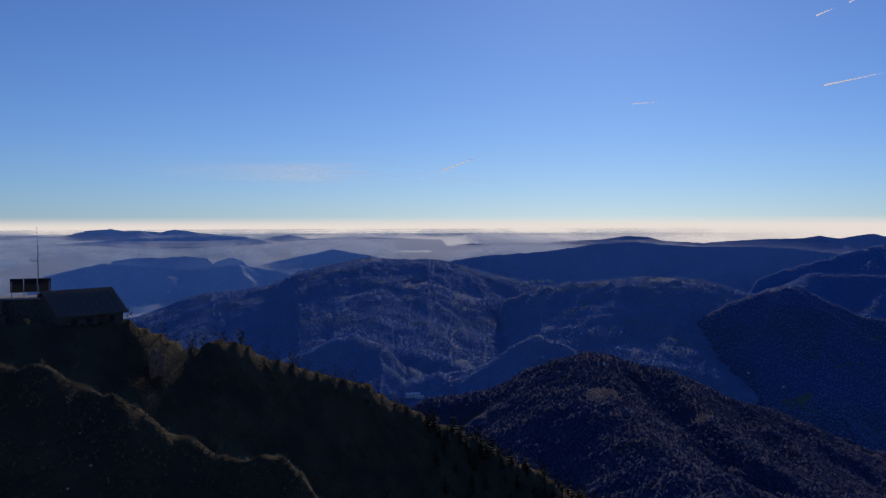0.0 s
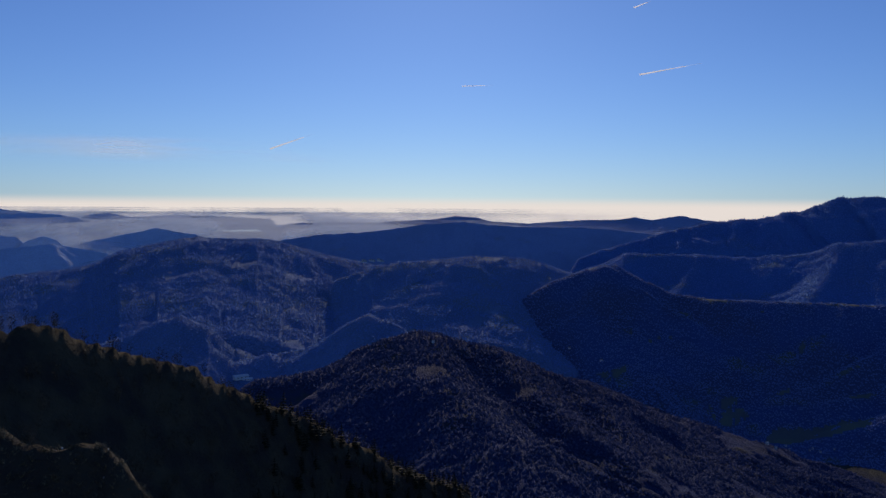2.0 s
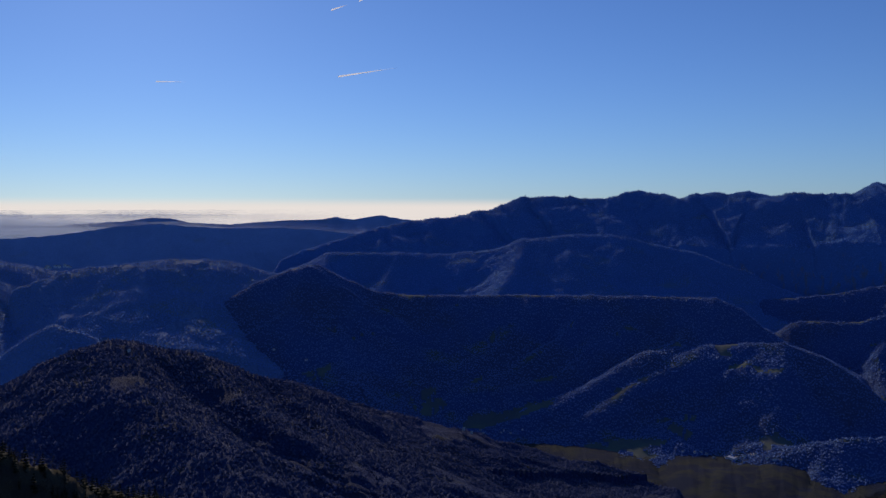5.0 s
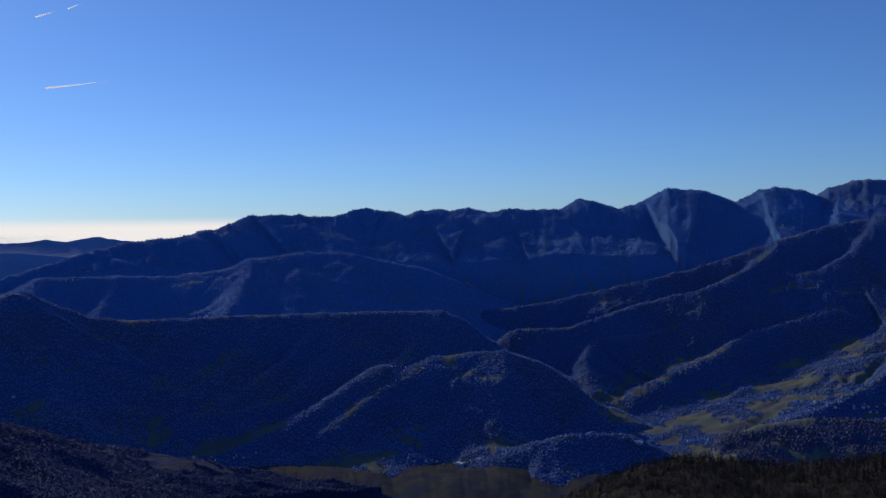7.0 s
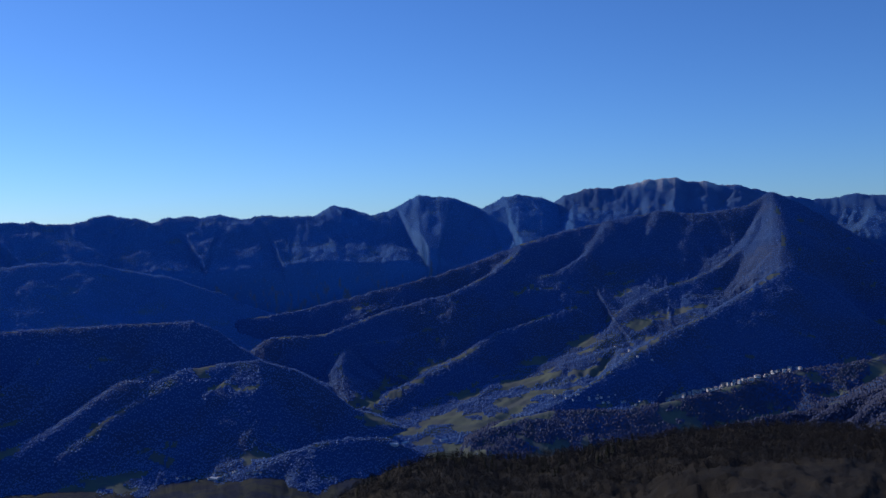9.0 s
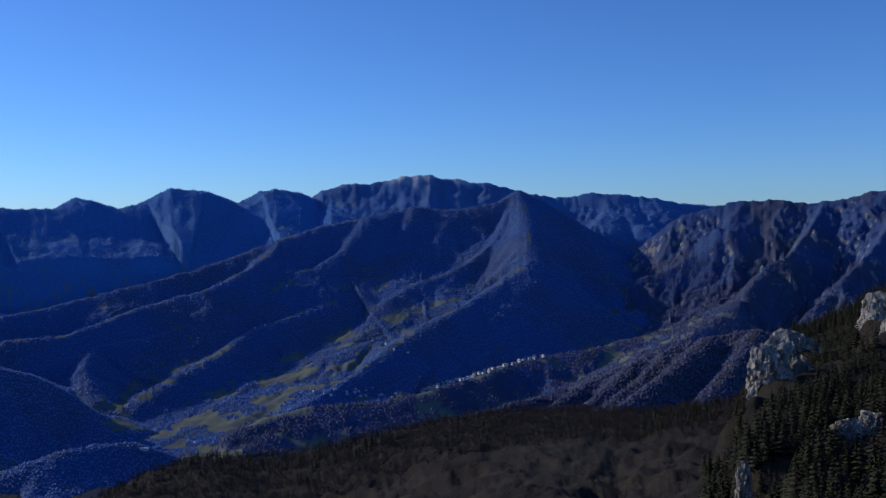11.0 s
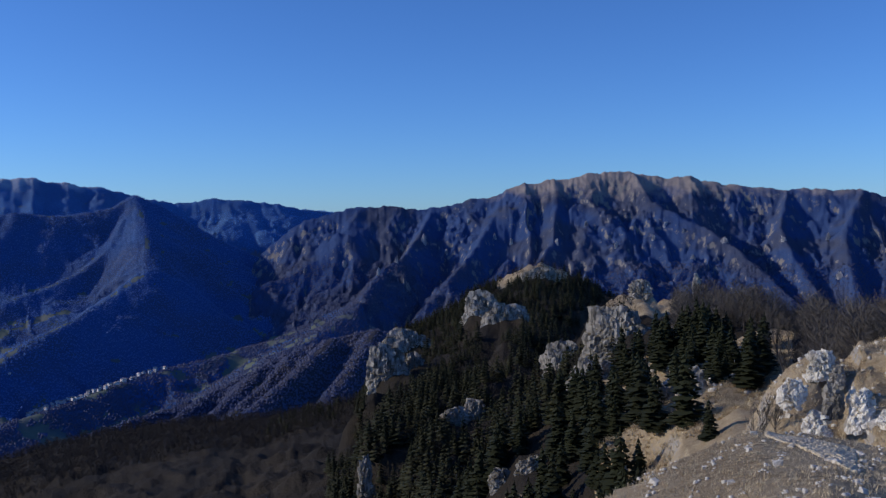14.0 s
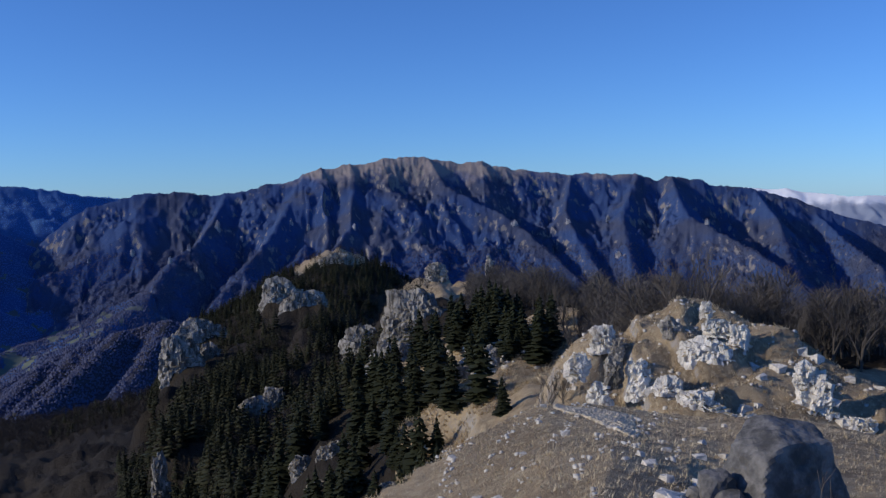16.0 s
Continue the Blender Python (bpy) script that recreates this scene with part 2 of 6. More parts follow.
SADDLE = [(103, -13.5), (106, -12), (108, -10.5), (110, -8.9), (112, -7.9), (114, -7.5), (116, -7.9), (118, -9.3)]
CRAG = [(102.8, -11.6), (103.9, -10.2), (105.0, -8.7), (106.4, -7.7), (107.5, -6.2), (108.9, -5.0), (110.4, -4.4), (111.4, -5.1), (113.1, -4.8), (115.6, -5.8), (118.3, -7.6)]
BACK_WOOD = [(112, -6.0), (115, -6.0), (118, -6.6), (123, -7.4), (128, -7.8), (133, -8.4), (140, -8.8)]
FOREST_RIDGE = [(88.4, -12.0), (90.4, -11.5), (93.4, -10.9), (94.2, -9.0), (95.0, -7.8), (95.6, -7.1), (97.5, -6.3), (99.6, -5.2), (101.4, -4.1), (102.4, -3.4),
                (104, -2.8), (105.6, -3.2), (107.3, -4.2), (109.3, -5.2)]
WOOD_RIDGE = [(53.4, -16.4), (55.2, -15.6), (58, -14.5), (60.5, -14.1), (64.3, -14.3), (67.8, -13.9), (71.2, -13.2), (74.6, -12.6), (78, -12.1), (83, -11.8), (87.2, -11.9),
              (90.7, -11.5), (94, -11.3)]


def ground_height(az, r):
    """The height of the one sheet of ground, at bearings az in degrees and distances r."""
    az, r = (np.asarray(az, float) + 180) % 360 - 180, np.asarray(r, float)
    x, y = r * np.sin(np.radians(az)), r * np.cos(np.radians(az))
    z = lerp_table([(0, -3.4), (10, -12), (60, -38), (200, -110), (600, -270), (1100, -425), (1500, VALLEY), (2600, VALLEY + 5), (3400, -300), (4200, -190), (4950, -150)], r)
    z = z + (billow(x / 300, y / 300, 4, 3) - 0.55) * np.clip((r - 600) / 900, 0, 1) * 35 * np.clip((5200 - r) / 2500, 0.1, 1)
    warp = fbm(x / 34 + 4, y / 34, 3, 41)
    for args in (
        (LEFT_MOUND, [(-180, 30), (-60, 46), (-25, 50), (-10, 46), (0, 30)], [(-180, -0.13), (-110, 0.1), (-60, 0.85), (0, 0.85)], 0.5, 0.8),
        (HUT_RIDGE, [(-60, 80), (-25, 94), (-18, 102), (-14, 108), (-9, 116), (-3.7, 126), (2.3, 138), (12.6, 160)], 1.0, 0.6, 0.9),
        (KNOLL, [(95, 22), (105, 34), (113, 42), (118, 47), (125, 52), (136, 42), (150, 36), (180, 30)], [(95, -0.13), (116, -0.12), (121, -0.17), (126, -0.18), (130, -0.15), (136, -0.14)], 0.75, 0.9),
        (OUTCROP, [(115, 82), (126, 88), (137, 76)], 0.28, 0.45, 1.5),
        (SADDLE, [(103, 150), (112, 155), (118, 140)], 0.16, 0.5, 1.2),
        (CRAG, [(102, 300), (110, 320), (118, 300)], 0.02, 0.7, 1.2),
        (BACK_WOOD, [(112, 230), (120, 160), (130, 118), (140, 112)], 0.01, 0.35, 0.6),
        (FOREST_RIDGE, [(88, 640), (95, 615), (104, 640), (110, 620)], [(88, -0.09), (94, -0.07), (98, -0.03), (101, 0.02), (104, 0.06)], 0.8, 0.8),
        (WOOD_RIDGE, [(53, 760), (64, 820), (75, 820), (94, 700)], -0.15, 0.5, 0.7),
    ):
        z = np.maximum(z, ridge_height(az, r, warp, *args))
    for lo, hi, near_edge, far_edge, step in ((117.2, 137, 56, 96, 2.8), (103.4, 112.5, 270, 326, 7.0), (93.6, 97.6, 560, 640, 14.0), (99.3, 102.6, 570, 650, 11.0)):
        m = smooth(lo - 0.6, lo + 0.8, az) * smooth(hi + 0.6, hi - 0.8, az) * smooth(near_edge - 6, near_edge + 6, r) * smooth(far_edge + 8, far_edge, r)
        m = m * smooth(-0.15, 0.15, fbm(x / (step * 6) + 9, y / (step * 6), 3, 57))
        k = (z + step * 0.7 * fbm(x / (step * 4), y / (step * 4), 4, 51)) / step
        f = k - np.floor(k)
        z = z + m * step * 0.55 * (smooth(0.5, 0.8, f) - f)
        c = step * 0.55
        jx, jy = x + fbm(x / c, y / c, 2, 52) * c * 0.6, y + fbm(x / c, y / c, 2, 53) * c * 0.6
        block = np.sin(np.floor(jx / c) * 127.1 + np.floor(jy / c) * 311.7) * 43758.5453
        z = z + m * (block - np.floor(block) - 0.5) * step * 0.14 * smooth(0.35, 0.6, f)
    z = -3.4 - 0.25 * r + (z + 3.4 + 0.25 * r) * smooth(3, 11, r)
    near = np.clip(r / 8, 0.1, 1)
    calm = 1 - 0.6 * smooth(98, 106, az) * smooth(60, 50, r)
    z = z + fbm(x / 9, y / 9, 5, 21) * np.clip(r * 0.008, 0.1, 1.6) * near * calm
    z = z + fbm(x / 2.2, y / 2.2, 3, 25) * (0.16 + 0.22 * smooth(5, -5, az)) * near * calm * smooth(120, 60, r)
    z = z + (ridged(x / 38, y / 38, 4, 31) - 0.62) * calm * np.clip(r * 0.012, 0, 4.5) * smooth(1000, 700, r)
    return z


def sheet(name, x, y, z, mats, slots=None, wrap=False):
    """A mesh from a grid of places (rows by columns)."""
    rows, cols = x.shape
    mesh = bpy.data.meshes.new(name)
    verts = np.stack([x, y, z], -1).reshape(-1, 3)
    i, j = np.meshgrid(np.arange(rows if wrap else rows - 1), np.arange(cols - 1), indexing="ij")
    n = (i + 1) % rows
    quads = np.stack([i * cols + j, i * cols + j + 1, n * cols + j + 1, n * cols + j], -1).reshape(-1, 4)
    e, f = verts[quads[:, 1]] - verts[quads[:, 0]], verts[quads[:, 2]] - verts[quads[:, 0]]
    if (e[:, 0] * f[:, 1] - e[:, 1] * f[:, 0]).sum() < 0:
        quads = quads[:, ::-1]
    mesh.vertices.add(len(verts))
    mesh.vertices.foreach_set("co", verts.astype(np.float32).ravel())
    mesh.loops.add(quads.size)
    mesh.loops.foreach_set("vertex_index", quads.astype(np.int32).ravel())
    mesh.polygons.add(len(quads))
    mesh.polygons.foreach_set("loop_start", np.arange(0, quads.size, 4, dtype=np.int32))
    for m in mats:
        mesh.materials.append(m)
    if slots is not None:
        mesh.polygons.foreach_set("material_index", slots[:quads.shape[0]].astype(np.int32).ravel())
    mesh.update(calc_edges=True)
    mesh.polygons.foreach_set("use_smooth", np.ones(len(quads), bool))
    return new(name, mesh)


_az = np.concatenate([np.arange(-32, 142, 0.14), np.arange(142, 328, 2.0)])
_r = np.concatenate([[0.02, 0.6], np.geomspace(1.2, 40, 66), np.linspace(40.6, 100, 105), np.geomspace(101.2, 360, 105), np.geomspace(364, 900, 45), np.geomspace(920, 4950, 60)])
AZ, RR = np.meshgrid(_az, _r, indexing="ij")
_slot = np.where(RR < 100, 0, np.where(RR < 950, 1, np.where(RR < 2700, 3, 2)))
_slot = np.where((AZ > 107.2) & (AZ < 113.5) & (RR > 255) & (RR < 330), 0, _slot)
_slot = np.where((AZ > 101.6) & (AZ < 106) & (RR > 575) & (RR < 680), 0, _slot)
_slot = np.where((AZ > 107.5) & (AZ < 119) & (RR < 165), 0, _slot)
_slot = np.where((AZ > -14) & (AZ < 20) & (RR > 60), 1, _slot)
_slot = np.where((AZ > -32) & (AZ < 25) & (RR > 20) & (RR < 190), 4, _slot)[:, :-1].ravel()
ground = sheet("ground", RR * np.sin(np.radians(AZ)), RR * np.cos(np.radians(AZ)), ground_height(AZ, RR), [GRASS, FLOOR, WOODED, VALLEY_WOODS, SHADE_GRASS], _slot, wrap=True)
tagged(ground, "rocky summit ground of dry grass falling to wooded ridges and a deep valley", "ground", kind="structure")


def gullies(x, y, gx, gy, size, octaves=4, seed=0, gain=0.45):
    """Branching spurs and gullies that run down the slope (gx, gy); between -1 and 1."""
    cell = np.random.RandomState(seed + 300).random_sample((2, 256, 256))
    total, hx, hy, amp, f = 0.0, 0.0, 0.0, 1.0, 1.0 / size
    for _ in range(octaves):
        dx, dy = -(gy + hy), gx + hx
        n = np.maximum(np.hypot(dx, dy), 1e-6)
        dx, dy = dx / n, dy / n
        px, py = x * f, y * f
        ix, iy = np.floor(px).astype(np.int64), np.floor(py).astype(np.int64)
        c, s, w = 0.0, 0.0, 0.0
        for ox in (-1, 0, 1, 2):
            for oy in (-1, 0, 1, 2):
                vx = px - ix - ox + cell[0][(ix + ox) & 255, (iy + oy) & 255] * 0.5
                vy = py - iy - oy + cell[1][(ix + ox) & 255, (iy + oy) & 255] * 0.5
                k = np.exp(-2 * (vx * vx + vy * vy))
                a = (vx * dx + vy * dy) * 2 * math.pi
                c, s, w = c + np.cos(a) * k, s - np.sin(a) * k, w + k
        c, s = c / w, s / w
        total = total + c * amp
        hx, hy = hx + s * dx * amp * 0.5, hy + s * dy * amp * 0.5
        amp, f = amp * gain, f * 2.0
    return total


def mountain(name, label, crest, dist, mat, slope=0.5, power=1.5, foot=VALLEY - 25, hills=600.0, swell=0.14, gully=300.0, depth=0.055, jag=0.03, step=0.12, rows=110, seed=0, fall=1.0, margin=3.0):
    """A mountain whose crest stands at the given bearings and elevations; foothills, spurs and gullies run down its near side."""
    c = np.array(crest, float)

    def crest_at(az):
        over = np.maximum(c[0, 0] - az, 0) + np.maximum(az - c[-1, 0], 0)
        return np.interp(az, c[:, 0], c[:, 1]) - fall * over

    def base(az, r):
        """Height, and the crest's distance, height and drop; the crest's teeth fade out down the slope."""
        d = lerp_table(dist, az) * (1 + 0.015 * fbm(az * 0.2, az * 0 + 3.5, 2, seed + 5))
        mean = sum(crest_at(az + o) for o in np.linspace(-3.2, 3.2, 13)) / 13
        top = d * np.tan(np.radians(crest_at(az)))
        tooth = d * np.radians(jag * fbm(az * 2.3, az * 0 + 0.5, 4, seed, 0.6))
        soft = d * np.tan(np.radians(mean))
        high = np.maximum(soft - foot, 15.0)
        down = np.clip((d - r) / (high / slope), 0, 1)
        x, y = r * np.sin(np.radians(az)), r * np.cos(np.radians(az))
        z = top + tooth * smooth(0.035, 0.0, down) + (soft - top) * smooth(0.0, 0.3, down + 0.05 * fbm(x / 120, y / 120, 3, seed + 2) * (down > 0.02)) - high * (1 - (1 - down) ** power)
        z = z + swell * high * (ridged(x / hills, y / hills, 3, seed + 20, 0.45) - 0.55) * 1.6 * smooth(0.02, 0.4, down) * smooth(1.0, 0.8, down)
        return z, d, top + tooth, high, down

    az = np.arange(c[0, 0] - margin, c[-1, 0] + margin, step)
    s = np.concatenate([np.linspace(-0.35, -0.0008, 7), [0.0, 0.0008], np.linspace(0, 1, rows)[1:] ** 1.1])
    A, S = np.meshgrid(az, s, indexing="ij")
    _, d, top, high, _ = base(az, np.full(len(az), 3000.0))
    run = (high / slope)[:, None]
    r = d[:, None] - S * run
    z, D, top, H, down = base(A, r)
    e = 0.35
    g_side = (base(A + e, r)[0] - base(A - e, r)[0]) / (2 * np.radians(e) * r)
    g_out = (base(A, r + 25)[0] - base(A, r - 25)[0]) / 50
    t = np.radians(A)
    gx, gy = g_out * np.sin(t) + g_side * np.cos(t), g_out * np.cos(t) - g_side * np.sin(t)
    x, y = r * np.sin(t), r * np.cos(t)
    size = np.hypot(gx, gy)
    fit = smooth(0.02, 0.15, size)
    wx, wy = x + fbm(x / gully, y / gully, 2, seed + 9) * gully * 0.25, y + fbm(x / gully + 7, y / gully, 2, seed + 10) * gully * 0.25
    carve = smooth(0, 0.06, down) * smooth(1.0, 0.75, down)
    z = z + depth * gully * (gullies(wx, wy, gx / (size + 1e-5), gy / (size + 1e-5), gully, 5, seed, 0.45) - 0.6) * carve * (0.35 + 0.65 * fit)
    z = z + fbm(x / 40, y / 40, 4, seed + 60) * 2.2 * smooth(0, 0.05, down)
    z = np.minimum(z, r * top / D - down * 9)
    z = np.where(S < 0, top + S * run * 0.6, z)
    ob = sheet(name, x, y, z, [mat])
    return tagged(ob, label, "mountain")


def even_fall(pts):
    """A spur that runs well towards or away from the summit falls at one even slope: sets the distances between its ends."""
    (_, e0, r0), (_, e1, r1) = pts[0], pts[-1]
    if abs(r1 - r0) < 150:
        return pts
    z0, z1 = r0 * math.tan(radians(e0)), r1 * math.tan(radians(e1))
    k = (z1 - z0) / (r1 - r0)
    inner = [(a, e, min(max((z0 - k * r0) / (math.tan(radians(e)) - k), min(r0, r1)), max(r0, r1))) for a, e, _ in pts[1:-1]]
    return [pts[0], *inner, pts[-1]]


def ridges(name, label, category, az, r, lines, mat, steep=0.7, gully=150.0, depth=0.06, jag=0.03, step=0.1, dr=9.0, seed=0, foot=-480.0, teeth=0.0, blunt=10.0, fine=2.0, octaves=3, wood=None, meadow=0.16):
    """Land made of ridge lines: each line gives bearing, elevation and distance along a crest or spur, and the land falls away on both sides into valleys."""
    A, R = np.meshgrid(np.arange(az[0], az[1], step), np.arange(r[0], r[1], dr), indexing="ij")
    x, y = R * np.sin(np.radians(A)), R * np.cos(np.radians(A))
    wob = fbm(x / 260, y / 260, 4, seed + 2)
    z, near = np.full(A.shape, foot), np.full(A.shape, 1e4)
    for pts in lines:
        p = [np.array([d * math.sin(radians(a)), d * math.cos(radians(a)), d * math.tan(radians(e))]) for a, e, d in even_fall(pts)]
        dist, high = np.full(A.shape, 1e5), np.zeros(A.shape)
        for a, b in zip(p, p[1:]):
            e = b - a
            t = np.clip(((x - a[0]) * e[0] + (y - a[1]) * e[1]) / (e[0] ** 2 + e[1] ** 2), 0, 1)
            q = np.hypot(x - a[0] - t * e[0], y - a[1] - t * e[1])
            high, dist = np.where(q < dist, a[2] + t * e[2], high), np.minimum(q, dist)
        drop = np.maximum(np.sqrt(dist ** 2 + blunt ** 2) - blunt + wob * np.minimum(dist * 0.4, 38.0), 0)
        h = np.maximum(high - foot, 5.0)
        land = high - h * (1 - np.exp(-steep * drop / h))
        k = np.maximum(14.0 - np.abs(z - land), 0) / 14.0
        z = np.maximum(z, land) + k * k * 3.5
        near = np.minimum(near, dist)
    z = z + R * np.radians(jag * fbm(A * 2.3, A * 0 + 0.5, 4, seed, 0.6)) * np.exp(-(near / 45) ** 2)
    gs, go = np.gradient(z, np.radians(step), dr)
    gs, t = gs / R, np.radians(A)
    gx, gy = go * np.sin(t) + gs * np.cos(t), go * np.cos(t) - gs * np.sin(t)
    size = np.hypot(gx, gy)
    above = smooth(foot + 12, foot + 110, z)
    wx, wy = x + fbm(x / gully, y / gully, 2, seed + 9) * gully * 0.25, y + fbm(x / gully + 7, y / gully, 2, seed + 10) * gully * 0.25
    carve = smooth(4, 70, near) * above * (0.3 + 0.7 * smooth(0.03, 0.25, size))
    z = z + depth * gully * (gullies(wx, wy, gx / (size + 1e-5), gy / (size + 1e-5), gully, octaves, seed, 0.42) - 0.4) * carve
    if teeth:
        rock = smooth(-0.25, 0.2, fbm(x / 260, y / 260, 3, seed + 50)) * smooth(foot + 160, foot + 300, z) * smooth(3, 40, near)
        z = z + teeth * (ridged(x / 42, y / 42, 4, seed + 40, 0.6) - 0.62) * rock
    z = z + fbm(x / 34, y / 34, 4, seed + 60) * fine * above
    edge = smooth(0, 3.0, A - az[0]) * smooth(0, 3.0, az[1] - A) * smooth(0, 120, R - r[0])
    z = foot - 80 + (z - foot + 80) * edge
    clearing = (fbm(x / 105, y / 105, 3, seed + 70) > meadow) & (np.hypot(gs, go) < 0.42)
    land = tagged(sheet(name, x, y, z, [mat, MEADOW if mat == WOODED else mat], clearing[:-1, :-1].ravel()), label, category)
    if wood:
        clothe(x, y, z, R, clearing, step, dr, seed, above * (go > -0.2), *wood)
    return land


def clothe(x, y, z, R, clearing, step, dr, seed, above, spacing, size, mat, label, top=1e4):
    """Leafless woods on a slope: a clump of crowns every few metres, with clearings where the land is gentle."""
    rs = np.random.RandomState(seed + 500)
    want = np.radians(step) * R * dr / spacing ** 2 * (above > 0.3) * ~clearing * (z < top)
    i, j = np.nonzero(rs.random_sample(x.shape) < want)
    keep = (i > 0) & (j > 0) & (i < x.shape[0] - 1) & (j < x.shape[1] - 1)
    i, j = i[keep], j[keep]
    u, v = rs.uniform(-0.5, 0.5, len(i)), rs.uniform(-0.5, 0.5, len(i))
    p = np.stack([q[i, j] + u * (q[i + 1, j] - q[i - 1, j]) / 2 + v * (q[i, j + 1] - q[i, j - 1]) / 2 for q in (x, y, z)], -1)
    n, ring = len(p), 3
    a = rs.uniform(0, 6.28, (n, 1)) + np.arange(ring) * 2 * math.pi / ring
    s = size * rs.uniform(0.6, 1.3, (n, 1))
    w = s * rs.uniform(0.55, 0.95, (n, ring))
    rim = np.stack([w * np.cos(a), w * np.sin(a), s * rs.uniform(-0.1, 0.25, (n, ring))], -1)
    tip = np.stack([rs.uniform(-0.3, 0.3, n) * s[:, 0], rs.uniform(-0.3, 0.3, n) * s[:, 0], s[:, 0]], -1)
    verts = np.concatenate([tip[:, None], rim], 1) + p[:, None]
    k = np.arange(ring)
    tri = np.stack([k * 0, 1 + k, 1 + (k + 1) % ring], -1)
    faces = (tri[None] + (np.arange(n) * (ring + 1))[:, None, None]).reshape(-1, 3)
    mesh = bpy.data.meshes.new("winter_wood")
    mesh.vertices.add(n * (ring + 1))
    mesh.vertices.foreach_set("co", verts.astype(np.float32).ravel())
    mesh.loops.add(faces.size)
    mesh.loops.foreach_set("vertex_index", faces.astype(np.int32).ravel())
    mesh.polygons.add(len(faces))
    mesh.polygons.foreach_set("loop_start", np.arange(0, faces.size, 3, dtype=np.int32))
    mesh.materials.append(mat)
    mesh.update(calc_edges=True)
    mesh.polygons.foreach_set("use_smooth", np.ones(len(faces), bool))
    tagged(new("winter_wood", mesh), label, "forest", kind="stuff")


def spurs(crest, dist, picks, lean=-0.9, fall=1.8, run=210.0):
    """The crest, and a spur that falls towards the summit from each of the bearings picked."""
    c = np.array(crest, float)
    lines = [crest_line(crest, dist)]
    for i, a in enumerate(picks):
        e, d, k = float(np.interp(a, c[:, 0], c[:, 1])), float(lerp_table(dist, a)), 1 + 0.25 * math.sin(i * 2.4)
        lines.append([(a + lean * n * k, e - fall * n, d - run * n * k) for n in range(4)])
    return lines


def crest_line(crest, dist):
    """A crest of bearings and elevations at the distances that a table gives."""
    return [(a, e, float(lerp_table(dist, a))) for a, e in crest]


mountain("hill", "far hills tinted blue for haze, rising out of the mist", [(-25.6, -0.74), (-23.8, -0.59), (-22.3, -0.7), (-21.4, -0.42), (-20.7, -0.32), (-19.7, -0.23), (-19.1, -0.36),
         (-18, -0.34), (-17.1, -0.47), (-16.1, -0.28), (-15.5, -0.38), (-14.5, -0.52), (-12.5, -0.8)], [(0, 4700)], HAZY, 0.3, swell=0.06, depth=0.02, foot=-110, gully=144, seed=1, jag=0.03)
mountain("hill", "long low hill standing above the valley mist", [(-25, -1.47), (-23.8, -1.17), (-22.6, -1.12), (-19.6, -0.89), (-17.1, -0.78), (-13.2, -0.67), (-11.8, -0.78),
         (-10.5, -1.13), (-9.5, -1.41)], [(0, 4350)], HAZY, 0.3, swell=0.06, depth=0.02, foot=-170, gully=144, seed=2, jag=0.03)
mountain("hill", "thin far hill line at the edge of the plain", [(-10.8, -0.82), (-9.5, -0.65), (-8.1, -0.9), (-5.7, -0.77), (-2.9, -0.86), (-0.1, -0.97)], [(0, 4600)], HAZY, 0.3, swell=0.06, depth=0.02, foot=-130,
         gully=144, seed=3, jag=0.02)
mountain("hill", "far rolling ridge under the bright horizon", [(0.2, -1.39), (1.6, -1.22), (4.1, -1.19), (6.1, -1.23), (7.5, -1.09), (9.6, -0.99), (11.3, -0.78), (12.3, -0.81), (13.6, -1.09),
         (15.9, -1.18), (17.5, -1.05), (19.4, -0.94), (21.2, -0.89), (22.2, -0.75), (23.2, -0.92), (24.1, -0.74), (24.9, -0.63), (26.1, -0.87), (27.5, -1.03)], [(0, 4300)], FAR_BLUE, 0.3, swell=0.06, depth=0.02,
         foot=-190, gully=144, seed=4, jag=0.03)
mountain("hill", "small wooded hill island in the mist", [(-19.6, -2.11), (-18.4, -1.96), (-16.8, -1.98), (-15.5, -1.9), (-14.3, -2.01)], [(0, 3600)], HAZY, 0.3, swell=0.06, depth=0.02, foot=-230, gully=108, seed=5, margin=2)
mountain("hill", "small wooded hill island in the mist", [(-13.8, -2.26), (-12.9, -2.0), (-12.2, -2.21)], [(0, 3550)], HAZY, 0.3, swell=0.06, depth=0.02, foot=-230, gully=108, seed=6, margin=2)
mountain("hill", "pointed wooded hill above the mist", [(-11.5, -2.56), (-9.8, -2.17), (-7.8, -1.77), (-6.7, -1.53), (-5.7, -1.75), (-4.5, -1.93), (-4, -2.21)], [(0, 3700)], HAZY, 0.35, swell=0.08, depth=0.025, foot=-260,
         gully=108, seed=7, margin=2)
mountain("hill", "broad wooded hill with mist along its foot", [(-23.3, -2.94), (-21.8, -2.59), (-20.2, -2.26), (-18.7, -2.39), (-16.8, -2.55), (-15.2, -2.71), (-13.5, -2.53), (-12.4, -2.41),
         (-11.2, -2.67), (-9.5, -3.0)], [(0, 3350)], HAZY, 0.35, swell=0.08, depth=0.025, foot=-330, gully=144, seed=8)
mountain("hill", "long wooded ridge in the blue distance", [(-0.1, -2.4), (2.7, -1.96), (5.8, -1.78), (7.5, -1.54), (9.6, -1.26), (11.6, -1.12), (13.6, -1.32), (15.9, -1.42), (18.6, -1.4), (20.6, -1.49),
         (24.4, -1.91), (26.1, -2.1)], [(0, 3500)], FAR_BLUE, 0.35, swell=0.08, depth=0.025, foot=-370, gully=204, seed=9)
